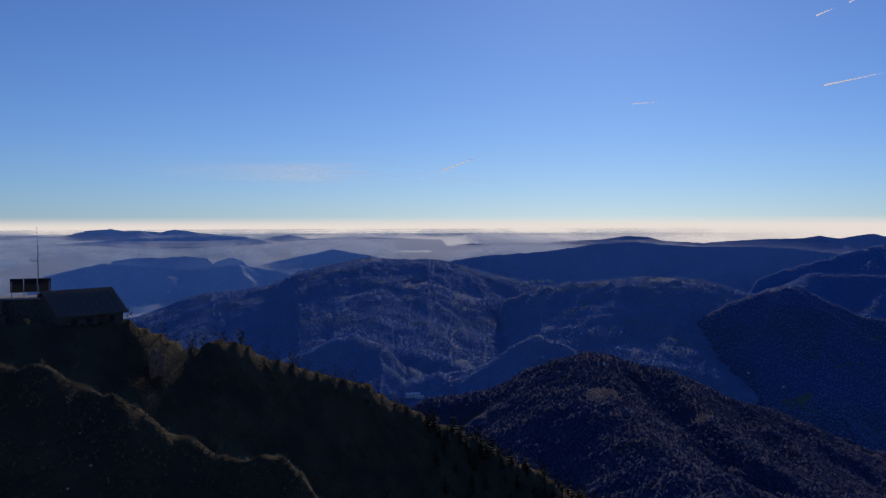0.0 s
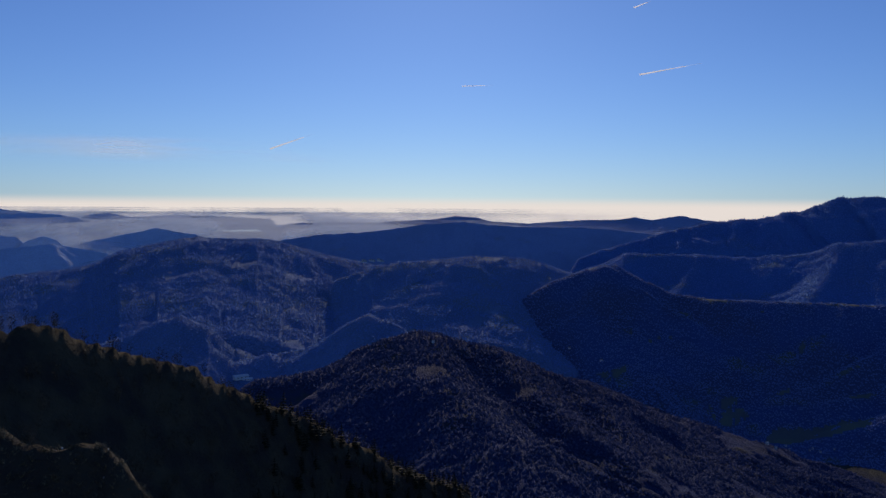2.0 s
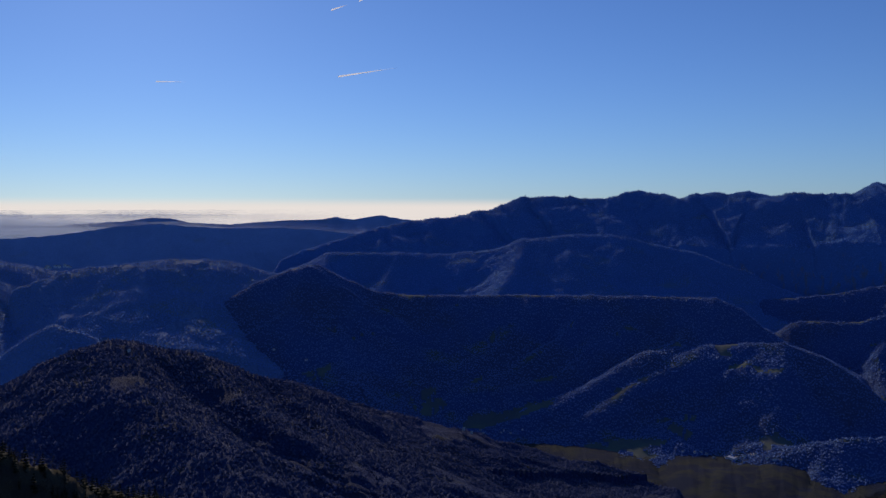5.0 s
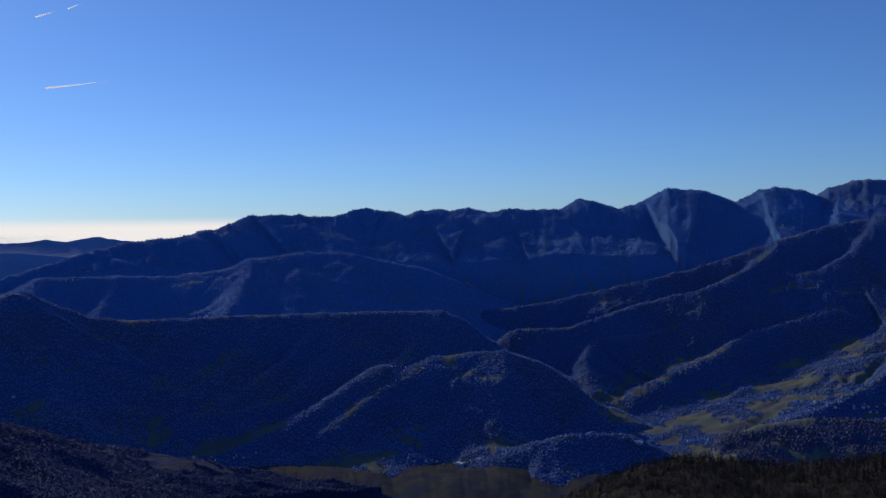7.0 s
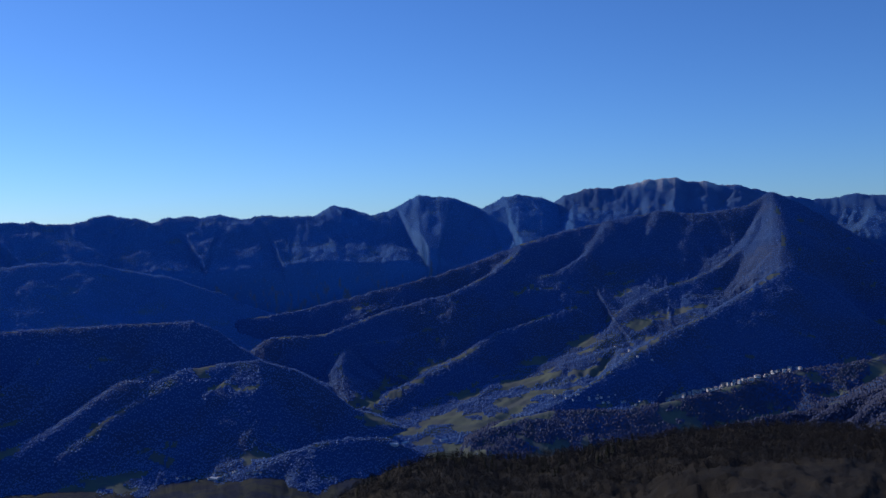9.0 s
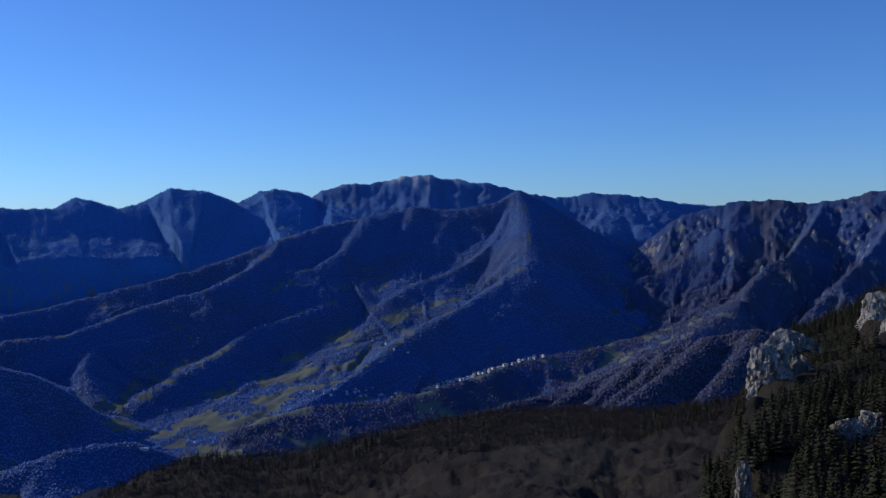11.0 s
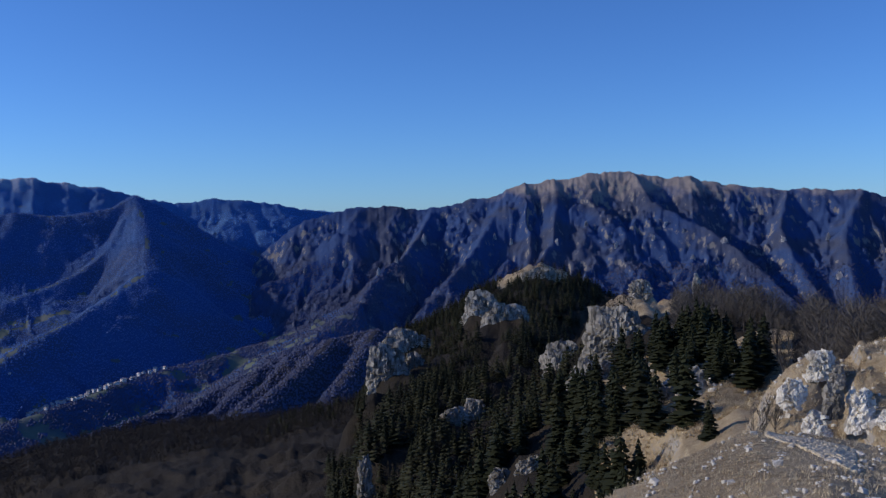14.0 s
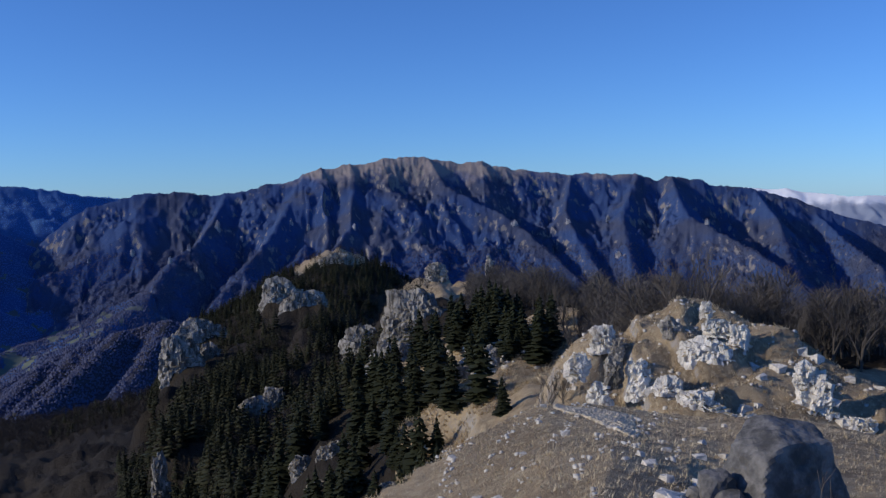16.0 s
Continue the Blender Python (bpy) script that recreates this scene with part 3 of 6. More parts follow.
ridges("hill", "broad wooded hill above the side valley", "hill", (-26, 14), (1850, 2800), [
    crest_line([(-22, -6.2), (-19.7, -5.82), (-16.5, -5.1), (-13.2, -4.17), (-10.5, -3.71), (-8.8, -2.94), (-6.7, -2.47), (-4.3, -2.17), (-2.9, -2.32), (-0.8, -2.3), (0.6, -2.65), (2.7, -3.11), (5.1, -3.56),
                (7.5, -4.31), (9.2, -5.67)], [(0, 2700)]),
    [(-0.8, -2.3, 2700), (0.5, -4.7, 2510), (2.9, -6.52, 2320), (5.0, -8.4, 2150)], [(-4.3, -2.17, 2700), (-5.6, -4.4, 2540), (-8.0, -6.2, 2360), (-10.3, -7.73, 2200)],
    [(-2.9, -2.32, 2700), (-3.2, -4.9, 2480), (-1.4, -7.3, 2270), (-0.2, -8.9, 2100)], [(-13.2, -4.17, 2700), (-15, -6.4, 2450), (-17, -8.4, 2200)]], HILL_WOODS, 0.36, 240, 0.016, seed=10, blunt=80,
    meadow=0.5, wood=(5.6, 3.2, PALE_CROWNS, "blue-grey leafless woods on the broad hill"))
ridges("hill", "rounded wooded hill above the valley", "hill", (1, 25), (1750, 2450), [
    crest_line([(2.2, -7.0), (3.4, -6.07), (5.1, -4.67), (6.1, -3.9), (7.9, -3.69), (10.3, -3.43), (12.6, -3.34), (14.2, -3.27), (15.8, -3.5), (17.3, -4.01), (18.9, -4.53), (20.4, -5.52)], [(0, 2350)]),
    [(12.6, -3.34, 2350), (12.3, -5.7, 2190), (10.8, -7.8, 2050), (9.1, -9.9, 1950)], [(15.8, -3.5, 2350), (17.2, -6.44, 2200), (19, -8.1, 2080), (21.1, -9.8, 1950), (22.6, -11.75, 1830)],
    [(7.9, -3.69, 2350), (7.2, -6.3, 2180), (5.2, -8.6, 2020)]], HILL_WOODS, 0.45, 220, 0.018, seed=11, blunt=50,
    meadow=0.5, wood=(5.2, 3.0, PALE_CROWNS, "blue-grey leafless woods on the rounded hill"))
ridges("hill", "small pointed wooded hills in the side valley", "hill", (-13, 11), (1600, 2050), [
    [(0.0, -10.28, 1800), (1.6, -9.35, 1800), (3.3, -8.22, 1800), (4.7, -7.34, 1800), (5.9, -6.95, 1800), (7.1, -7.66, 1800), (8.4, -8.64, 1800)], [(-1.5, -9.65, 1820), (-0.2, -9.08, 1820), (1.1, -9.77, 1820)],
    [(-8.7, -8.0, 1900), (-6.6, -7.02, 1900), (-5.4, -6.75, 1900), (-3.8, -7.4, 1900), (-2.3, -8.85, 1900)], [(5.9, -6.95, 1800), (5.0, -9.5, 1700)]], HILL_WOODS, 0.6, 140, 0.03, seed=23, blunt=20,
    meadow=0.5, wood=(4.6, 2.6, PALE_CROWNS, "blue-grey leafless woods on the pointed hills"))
ridges("hill", "dark pointed hill and long wooded ridge with spurs falling to the valley floor", "hill", (11, 66), (1380, 2420), [
    crest_line([(14.5, -6.6), (15.7, -5.64), (17.3, -4.73), (18.9, -4.13), (20.2, -3.7), (21.1, -3.66), (22.4, -4.41), (24.4, -5.25), (26.4, -5.58), (30.5, -5.61), (34, -5.53), (37.5, -5.57), (42, -5.5), (45.2, -5.49),
                (46.7, -6.13), (47.8, -7.06), (48.8, -8.22)], [(15, 2120), (34, 2260), (48, 2190)]),
    [(20.4, -3.75, 2120), (19.6, -6.3, 2030), (20.5, -8.4, 1940), (22.2, -10.5, 1850)],
    [(44.9, -5.58, 2240), (44.2, -6.98, 2180), (42.9, -8.39, 2110), (41.1, -9.25, 2040), (39.1, -10.37, 1960), (37.2, -11.46, 1880), (35.2, -12.46, 1800)],
    [(39.2, -5.8, 2240), (38.5, -7.77, 2170), (37.3, -9.27, 2090), (35.8, -10.53, 2010), (32.9, -11.29, 1900)],
    [(44.8, -8.35, 2030), (47.1, -8.07, 2030), (49.1, -8.07, 2020), (51.2, -8.67, 2020), (52.9, -9.65, 2020), (54.6, -11.07, 2010), (55.8, -11.99, 2010)],
    [(48.8, -8.12, 2020), (48.1, -9.7, 1970), (47.0, -11.14, 1920), (45.4, -12.5, 1850), (43.7, -13.4, 1780)], [(44.8, -8.35, 2030), (42.2, -9.82, 1940), (40.0, -11.09, 1860), (38.1, -12.49, 1790)],
    [(48.0, -14.57, 1690), (50.4, -13.68, 1700), (52.4, -13.13, 1700), (54.5, -12.86, 1710), (56.6, -12.96, 1720), (58.4, -13.65, 1720)],
    [(31.5, -5.7, 2240), (29.6, -7.69, 2150), (26.9, -9.64, 2040), (24.9, -11.41, 1950)], [(34.1, -5.7, 2240), (32.2, -8.42, 2140), (29.3, -11.0, 2010), (26.6, -12.01, 1900), (24.9, -13.25, 1800)],
    [(37.8, -5.7, 2240), (36.3, -7.88, 2150), (32.9, -10.2, 2020), (30.0, -11.52, 1910), (27.3, -13.6, 1780)], [(41.3, -8.83, 2000), (39.4, -9.93, 1950), (37.3, -11.2, 1900), (35.1, -12.01, 1850), (32.6, -13.32, 1770)]],
    WOODED, 0.8, 170, 0.03, seed=12, blunt=22, fine=1.3, foot=-520.0, meadow=0.34, wood=(4.9, 2.9, RIDGE_CROWNS, "grey-blue leafless woods on the long ridge"))
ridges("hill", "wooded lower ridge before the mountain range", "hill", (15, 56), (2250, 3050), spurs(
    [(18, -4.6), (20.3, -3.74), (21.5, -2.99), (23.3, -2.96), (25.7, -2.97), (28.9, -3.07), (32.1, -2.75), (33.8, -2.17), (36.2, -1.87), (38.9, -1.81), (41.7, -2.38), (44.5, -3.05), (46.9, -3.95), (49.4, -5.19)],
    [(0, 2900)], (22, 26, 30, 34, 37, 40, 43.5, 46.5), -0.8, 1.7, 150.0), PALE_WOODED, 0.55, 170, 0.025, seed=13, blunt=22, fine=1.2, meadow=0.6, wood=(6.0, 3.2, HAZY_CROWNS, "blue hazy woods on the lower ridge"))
ridges("mountain_range", "long jagged mountain range tinted blue for haze", "mountain range", (16, 78), (2930, 3900), spurs(
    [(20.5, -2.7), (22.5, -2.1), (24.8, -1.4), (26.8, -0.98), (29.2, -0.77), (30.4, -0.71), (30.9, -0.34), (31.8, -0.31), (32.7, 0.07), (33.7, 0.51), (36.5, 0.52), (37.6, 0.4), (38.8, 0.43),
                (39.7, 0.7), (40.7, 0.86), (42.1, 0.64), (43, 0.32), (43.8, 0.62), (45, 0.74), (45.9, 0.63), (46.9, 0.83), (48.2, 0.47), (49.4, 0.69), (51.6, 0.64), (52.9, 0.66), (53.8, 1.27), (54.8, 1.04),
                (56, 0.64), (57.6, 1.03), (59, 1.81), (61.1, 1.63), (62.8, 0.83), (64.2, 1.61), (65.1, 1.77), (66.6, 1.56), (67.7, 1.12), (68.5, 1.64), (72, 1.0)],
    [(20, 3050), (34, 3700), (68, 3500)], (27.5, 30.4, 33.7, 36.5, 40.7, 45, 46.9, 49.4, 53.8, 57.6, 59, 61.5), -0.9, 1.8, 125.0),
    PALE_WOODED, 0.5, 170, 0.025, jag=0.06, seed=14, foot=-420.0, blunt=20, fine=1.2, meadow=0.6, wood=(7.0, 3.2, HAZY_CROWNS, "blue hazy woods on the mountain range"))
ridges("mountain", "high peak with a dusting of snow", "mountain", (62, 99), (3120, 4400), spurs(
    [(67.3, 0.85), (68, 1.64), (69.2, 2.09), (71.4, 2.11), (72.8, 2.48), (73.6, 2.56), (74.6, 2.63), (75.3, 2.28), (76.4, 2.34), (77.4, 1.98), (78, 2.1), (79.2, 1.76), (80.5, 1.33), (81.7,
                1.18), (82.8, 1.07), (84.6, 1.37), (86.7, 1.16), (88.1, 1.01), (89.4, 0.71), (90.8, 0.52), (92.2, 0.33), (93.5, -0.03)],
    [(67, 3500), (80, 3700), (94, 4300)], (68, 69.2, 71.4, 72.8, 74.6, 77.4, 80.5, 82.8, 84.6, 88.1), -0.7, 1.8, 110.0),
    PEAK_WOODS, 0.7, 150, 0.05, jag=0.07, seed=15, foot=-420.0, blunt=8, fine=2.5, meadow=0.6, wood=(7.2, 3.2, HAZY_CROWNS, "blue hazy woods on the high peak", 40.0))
ridges("mountain", "steep spurred mountain falling to meadows and a village valley", "mountain", (45, 95), (1380, 3330), [
    [(80.1, 1.45, 3150), (78.9, 0.88, 3140), (77.7, 0.57, 3120), (76.0, 0.34, 3100), (73.6, 0.62, 3070), (70.7, 0.03, 3030), (68.0, -0.48, 3000), (65.6, -1.27, 2970), (63.1, -2.14, 2940), (60.7, -2.94, 2910),
     (57.5, -3.75, 2870), (54.0, -4.54, 2830), (50.5, -5.26, 2780), (47.8, -5.5, 2750)],
    [(80.1, 1.45, 3150), (81.4, 1.0, 3130), (82.7, 0.13, 3120), (84.5, -0.94, 3090), (86.0, -1.74, 3070), (87.6, -2.53, 3050), (89.5, -4.2, 3000)],
    [(80.1, 1.45, 3150), (79.2, -0.39, 3060), (78.6, -1.54, 3000), (77.1, -2.76, 2910), (75.4, -3.53, 2820), (73.5, -4.21, 2730), (71.7, -5.23, 2630), (70.3, -7.11, 2520)],
    [(76.0, 0.34, 3100), (75.2, -1.34, 3040), (74.1, -2.51, 2960), (72.4, -3.69, 2870), (69.7, -4.37, 2750)], [(73.6, 0.62, 3070), (72.6, -1.82, 2980), (71.0, -3.17, 2900), (68.3, -3.67, 2800)],
    [(70.7, 0.03, 3030), (69.3, -1.95, 2960), (67.3, -3.14, 2880), (64.5, -3.62, 2780)],
    [(80.1, 1.45, 3150), (80.6, -1.07, 3040), (80.8, -2.71, 2960), (78.6, -4.36, 2840), (76.3, -5.71, 2700), (74.0, -6.75, 2570), (72.0, -8.05, 2430), (69.9, -9.56, 2250), (67.9, -10.73, 2080), (65.8, -11.75, 1950)],
    [(81.0, -2.77, 2950), (82.7, -3.15, 2910), (84.4, -3.88, 2870), (85.8, -4.81, 2840), (87.5, -5.42, 2800)], [(82.7, -3.15, 2910), (80.6, -5.29, 2770), (78.1, -6.77, 2600), (75.7, -8.04, 2450), (73.4, -9.11, 2300)],
    [(84.4, -3.88, 2870), (84.0, -5.89, 2800), (82.3, -7.23, 2700), (79.5, -8.53, 2550)],
    [(73.5, -4.21, 2780), (70.0, -3.95, 2770), (67.3, -4.07, 2700), (64.5, -5.02, 2640), (60.9, -6.22, 2550), (57.4, -7.05, 2470), (54.6, -7.32, 2400), (53.9, -8.6, 2290), (54.7, -10.33, 2150)],
    [(68.3, -5.22, 2650), (65.5, -6.14, 2530), (63.7, -6.74, 2460), (61.6, -8.1, 2350), (59.5, -9.16, 2260), (57.4, -10.14, 2160), (55.9, -11.66, 2060)],
    [(65.6, -1.3, 2970), (63.8, -2.92, 2920), (61.0, -4.27, 2820), (57.5, -5.07, 2700), (53.3, -6.52, 2560), (49.8, -6.74, 2450)]], WOODED, 0.8, 170, 0.036, jag=0.05, seed=16, blunt=16, step=0.09, fine=1.3, foot=-510.0, wood=(5.5, 3.3, CROWNS, "grey-blue leafless woods on the spurred mountain"))
ridges("hillside", "low wooded terrace that carries the long village", "hillside", (59, 96), (1500, 2750), [
    [(92.8, -5.47, 2650), (90.0, -6.6, 2560), (87.9, -7.34, 2500), (84.3, -8.25, 2400), (82.2, -8.61, 2330), (79.5, -9.21, 2250), (77.4, -9.94, 2190), (74.0, -10.84, 2090), (71.7, -11.42, 2020), (69.7, -11.41, 1970),
     (66.9, -11.5, 1890), (64.4, -12.09, 1810), (62.1, -13.06, 1740)],
    [(74.7, -10.88, 2060), (71.7, -11.88, 1950), (68.8, -12.24, 1860), (65.3, -12.87, 1750), (63.2, -13.72, 1680)],
    [(93.9, -4.7, 2450), (91, -6.8, 2250), (88, -8.6, 2050), (84.5, -10.2, 1900), (81, -11.4, 1750)], [(91, -6.8, 2250), (89.5, -9.0, 2100), (87.0, -10.6, 1950)]], WOODED, 0.5, 150, 0.04, seed=24, blunt=16, fine=1.3, wood=(5.6, 4.0, BROWN_CROWNS, "grey-brown leafless woods round the village terrace"))
ridges("massif", "great limestone massif of pinnacles and gullies with a tan grassy summit", "massif", (84, 142), (2250, 3250), [
    crest_line([(86.5, -2.88), (88.6, -0.86), (89.9, -0.08), (91.7, 0.38), (92.7, 0.64), (95.1, 0.82), (96.9, 0.52), (99, 0.81), (100, 1.14), (101.4, 1.23), (102.8, 1.9), (103.5, 2.17), (104, 1.95), (104.9, 2.28),
                (105.9, 2.27), (107.3, 2.58), (109.2, 2.71), (110.7, 2.48), (112, 2.21), (113.3, 2.35), (114.3, 1.95), (115.2, 1.82), (116.4, 1.65), (118.4, 1.43), (120.5, 1.35), (122.8, 1.32), (124, 0.85),
                (124.8, 1.23), (125.6, 0.98), (126.6, 0.85), (127.1, 0.5), (128.7, 0.43), (129.9, 0.14), (131.5, -0.29), (133, -0.9), (134.5, -1.47), (138, -2.4)], [(84, 2960), (95, 2920), (103, 2880), (122, 2920), (138, 3080)]),
    [(105.3, 2.2, 2880), (105.4, 0.95, 2810), (105.2, -1.48, 2680), (104.1, -3.02, 2580), (102.3, -4.52, 2450)], [(102.2, 1.28, 2880), (101.2, -0.69, 2740), (100.0, -2.38, 2620), (98.6, -4.05, 2480)],
    [(97.8, 0.58, 2900), (97.0, -0.93, 2790), (95.9, -2.42, 2660), (94.7, -3.06, 2570), (93.7, -4.52, 2450)], [(94.8, 0.73, 2920), (93.3, -1.17, 2870), (91.2, -2.16, 2820), (89.4, -3.17, 2760), (86.9, -4.12, 2700)],
    [(110.1, 2.5, 2880), (111.1, 0.8, 2770), (113.9, -0.62, 2690), (115.6, -1.7, 2620), (117.2, -3.12, 2540), (119.0, -4.88, 2450)], [(118.8, 1.35, 2900), (118.4, -0.71, 2760), (119.1, -2.45, 2640), (120.4, -4.54, 2480)],
    [(122.8, 1.25, 2920), (121.8, -1.12, 2730), (122.1, -2.84, 2610), (122.5, -4.55, 2480)], [(124.8, 1.2, 2930), (125.1, 0.01, 2860), (125.6, -1.18, 2800), (127.4, -2.22, 2690), (129.3, -3.23, 2570), (131.2, -4.55, 2450)],
    [(129.6, 0.08, 2980), (130.9, -1.76, 2810), (131.2, -3.23, 2690), (131.8, -4.87, 2550)], [(132.7, -1.13, 3020), (134.5, -2.91, 2850), (136.4, -4.49, 2700)]],
    LIMESTONE, 1.0, 120, 0.11, jag=0.06, step=0.07, dr=5.0, seed=17, foot=-430.0, teeth=24, blunt=4, fine=4.0, octaves=5, meadow=0.6, wood=(6.0, 3.6, BROWN_CROWNS, "grey-blue woods under the cliffs of the massif", -130.0))
mountain("mountain_range", "far snow-covered peaks beyond the massif", [(127, 0.3), (129, 0.36), (130.6, 0.19), (131.2, 0.27), (132.1, 0.02), (133.3, -0.1), (134.5, -0.29), (135.7, -0.25), (140, -0.4)], [(0, 4800)], SNOW,
         0.4, foot=-300, gully=144, seed=18)
ridges("hillside", "brown wooded spur between near forest and valley", "hillside", (66, 106), (1000, 1700), [
    [(73, -13.5, 1250), (75.3, -12.67, 1270), (80.2, -11.31, 1320), (83.7, -10.51, 1350), (87.3, -8.82, 1390), (89.4, -7.96, 1410), (91.5, -7.26, 1430), (94.2, -6.79, 1450), (98.9, -8.15, 1500)],
    [(91.5, -7.26, 1430), (89.2, -9.4, 1330), (86.8, -11.2, 1230), (84, -12.6, 1130)], [(94.2, -6.79, 1450), (92.6, -9.2, 1330), (90.6, -11.4, 1210)], [(87.3, -8.82, 1390), (84.6, -11.2, 1290), (82, -12.6, 1200)],
    [(83.7, -10.51, 1350), (81, -12.3, 1250), (78.5, -13.3, 1180)], [(89.4, -7.96, 1410), (87.2, -10.1, 1320), (85, -11.8, 1230)]], DARK_WOODED, 0.8, 110, 0.05, seed=19, dr=6.0, blunt=8, fine=1.5,
    wood=(4.2, 3.2, BROWN_CROWNS, "brown leafless woods on the spur"))
ridges("hill", "wooded hill below the summit, darkened for shade", "hill", (-8, 46), (560, 1330), [
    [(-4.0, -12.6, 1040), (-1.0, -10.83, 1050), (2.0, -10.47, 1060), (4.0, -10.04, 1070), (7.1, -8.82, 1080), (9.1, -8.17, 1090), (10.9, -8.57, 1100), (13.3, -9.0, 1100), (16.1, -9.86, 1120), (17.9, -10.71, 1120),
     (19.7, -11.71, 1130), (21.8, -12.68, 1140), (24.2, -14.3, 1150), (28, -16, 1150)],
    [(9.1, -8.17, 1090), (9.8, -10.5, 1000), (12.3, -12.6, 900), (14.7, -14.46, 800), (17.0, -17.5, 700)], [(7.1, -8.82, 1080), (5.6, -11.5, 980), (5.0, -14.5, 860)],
    [(13.3, -9.0, 1100), (16.0, -11.5, 1010), (18.6, -13.5, 920)], [(17.9, -10.71, 1120), (21.0, -13.2, 1030), (23.0, -15.5, 940)]], SHADE_BLUE_WOODS, 0.55, 130, 0.035, seed=20, dr=5.0, blunt=30,
    meadow=0.5, wood=(3.6, 2.4, SHADE_CROWNS, "dark leafless woods on the hill below the summit"))


# ---- mist on the plain ----
def mist_material(name, low, high):
    m = Nodes(name, 0.9, 0.5)
    wide, fine = m.noise(0.0026, 4, 0.6, m.stretched(1, 0.5, 1)), m.noise(0.012, 3)
    side = m.math("SUBTRACT", m.axis(m.position, 0), m.math("MULTIPLY", m.axis(m.position, 1), 0.07))
    m.put(m.math("MULTIPLY", m.ramp(wide, 0.38, 0.62, low, high), m.ramp(side, 1700.0, -300.0)), m.bsdf.inputs["Alpha"])
    return m.done(m.mix(fine, (0.74, 0.90, 1.0, 1), (0.84, 0.96, 1.0, 1)))


MIST, THIN_MIST = mist_material("valley_mist", 0.7, 1.0), mist_material("thin_mist", 0.05, 0.5)
for lift, near_edge, mat in ((0, 2550, MIST), (11, 3000, THIN_MIST), (22, 3300, THIN_MIST)):
    A, R = np.meshgrid(np.arange(-55, 33, 1.0), np.linspace(near_edge, 4945, 70), indexing="ij")
    mx, my = R * np.sin(np.radians(A)), R * np.cos(np.radians(A))
    level = lerp_table([(2500, -400), (3000, -290), (3400, -215), (3800, -150), (4300, -95), (4945, -48)], R) + lift + fbm(mx / 350, my / 350, 3, 77) * lerp_table([(2500, 5), (4000, 3), (4900, 0.6)], R)
    mist = sheet("mist", mx, my, level, [mat])
    tagged(mist, "pale morning mist lying on the plain between the hills", "mist", kind="stuff")

# a glowing sheet behind everything stands in for bright haze along the plain's horizon
g = Nodes("glowing_horizon_haze", 1.0, 0.0)
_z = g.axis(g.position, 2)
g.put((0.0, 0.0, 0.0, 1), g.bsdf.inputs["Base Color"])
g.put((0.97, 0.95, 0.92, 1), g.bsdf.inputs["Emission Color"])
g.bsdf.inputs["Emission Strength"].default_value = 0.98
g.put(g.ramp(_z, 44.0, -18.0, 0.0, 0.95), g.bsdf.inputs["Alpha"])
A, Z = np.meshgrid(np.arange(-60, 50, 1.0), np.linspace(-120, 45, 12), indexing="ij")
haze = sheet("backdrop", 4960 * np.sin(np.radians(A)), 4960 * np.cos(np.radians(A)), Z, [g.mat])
tagged(haze, "glowing band that stands in for cream haze along the plain's horizon", "sky", kind="structure")


# ---- helpers for things ----
def at(az, r, lift=0.0):
    """A place on the ground at a bearing and a distance."""
    z = float(ground_height(np.array([az]), np.array([r]))[0])
    return Vector((r * math.sin(radians(az)), r * math.cos(radians(az)), z + lift))


def reach(az, el, start=5.0, end=700.0):
    """The distance at which the ground at this bearing first rises to this elevation, past start."""
    r = np.geomspace(start, end, 400)
    e = np.degrees(np.arctan2(ground_height(np.full(400, az), r), r))
    over = np.nonzero(e >= el)[0]
    return float(r[over[0]]) if len(over) else end


def mesh_of(name, verts, faces, mats, slots=None, soft=False):
    mesh = bpy.data.meshes.new(name)
    mesh.from_pydata([tuple(v) for v in verts], [], faces)
    for m in mats if isinstance(mats, (list, tuple)) else [mats]:
        mesh.materials.append(m)
    if slots is not None:
        mesh.polygons.foreach_set("material_index", np.array(slots, np.int32))
    if soft:
        mesh.polygons.foreach_set("use_smooth", np.ones(len(faces), bool))
    mesh.update()
    return mesh


def child(name, mesh, parent, m=None, label=""):
    ob = new(name, mesh)
    ob.parent = parent
    if m is not None:
        ob.matrix_basis = m
    return tagged(ob, label)


def part(name, bm, material, parent, label="", m=None):
    mesh = bpy.data.meshes.new(name)
    bm.to_mesh(mesh)
    bm.free()
    mesh.materials.append(material)
    return child(name, mesh, parent, m, label)


def box(sx, sy, sz, x=0.0, y=0.0, z=0.0, bevel=0.0):
    """A bevelled box standing on z, centred on x and y."""
    bm = bmesh.new()
    bmesh.ops.create_cube(bm, size=1.0)
    bmesh.ops.scale(bm, vec=(sx, sy, sz), verts=bm.verts)
    if bevel:
        bmesh.ops.bevel(bm, geom=bm.edges[:], offset=bevel, segments=1, affect="EDGES")
    bmesh.ops.translate(bm, vec=(x, y, z + sz / 2), verts=bm.verts)
    return bm


def tube(a, b, ra, rb, sides=6):
    a, b = Vector(a), Vector(b)
    bm = bmesh.new()
    bmesh.ops.create_cone(bm, cap_ends=True, segments=sides, radius1=ra, radius2=rb, depth=(b - a).length)
    bmesh.ops.transform(bm, matrix=Matrix.Translation((a + b) / 2) @ (b - a).to_track_quat("Z", "Y").to_matrix().to_4x4(), verts=bm.verts)
    return bm


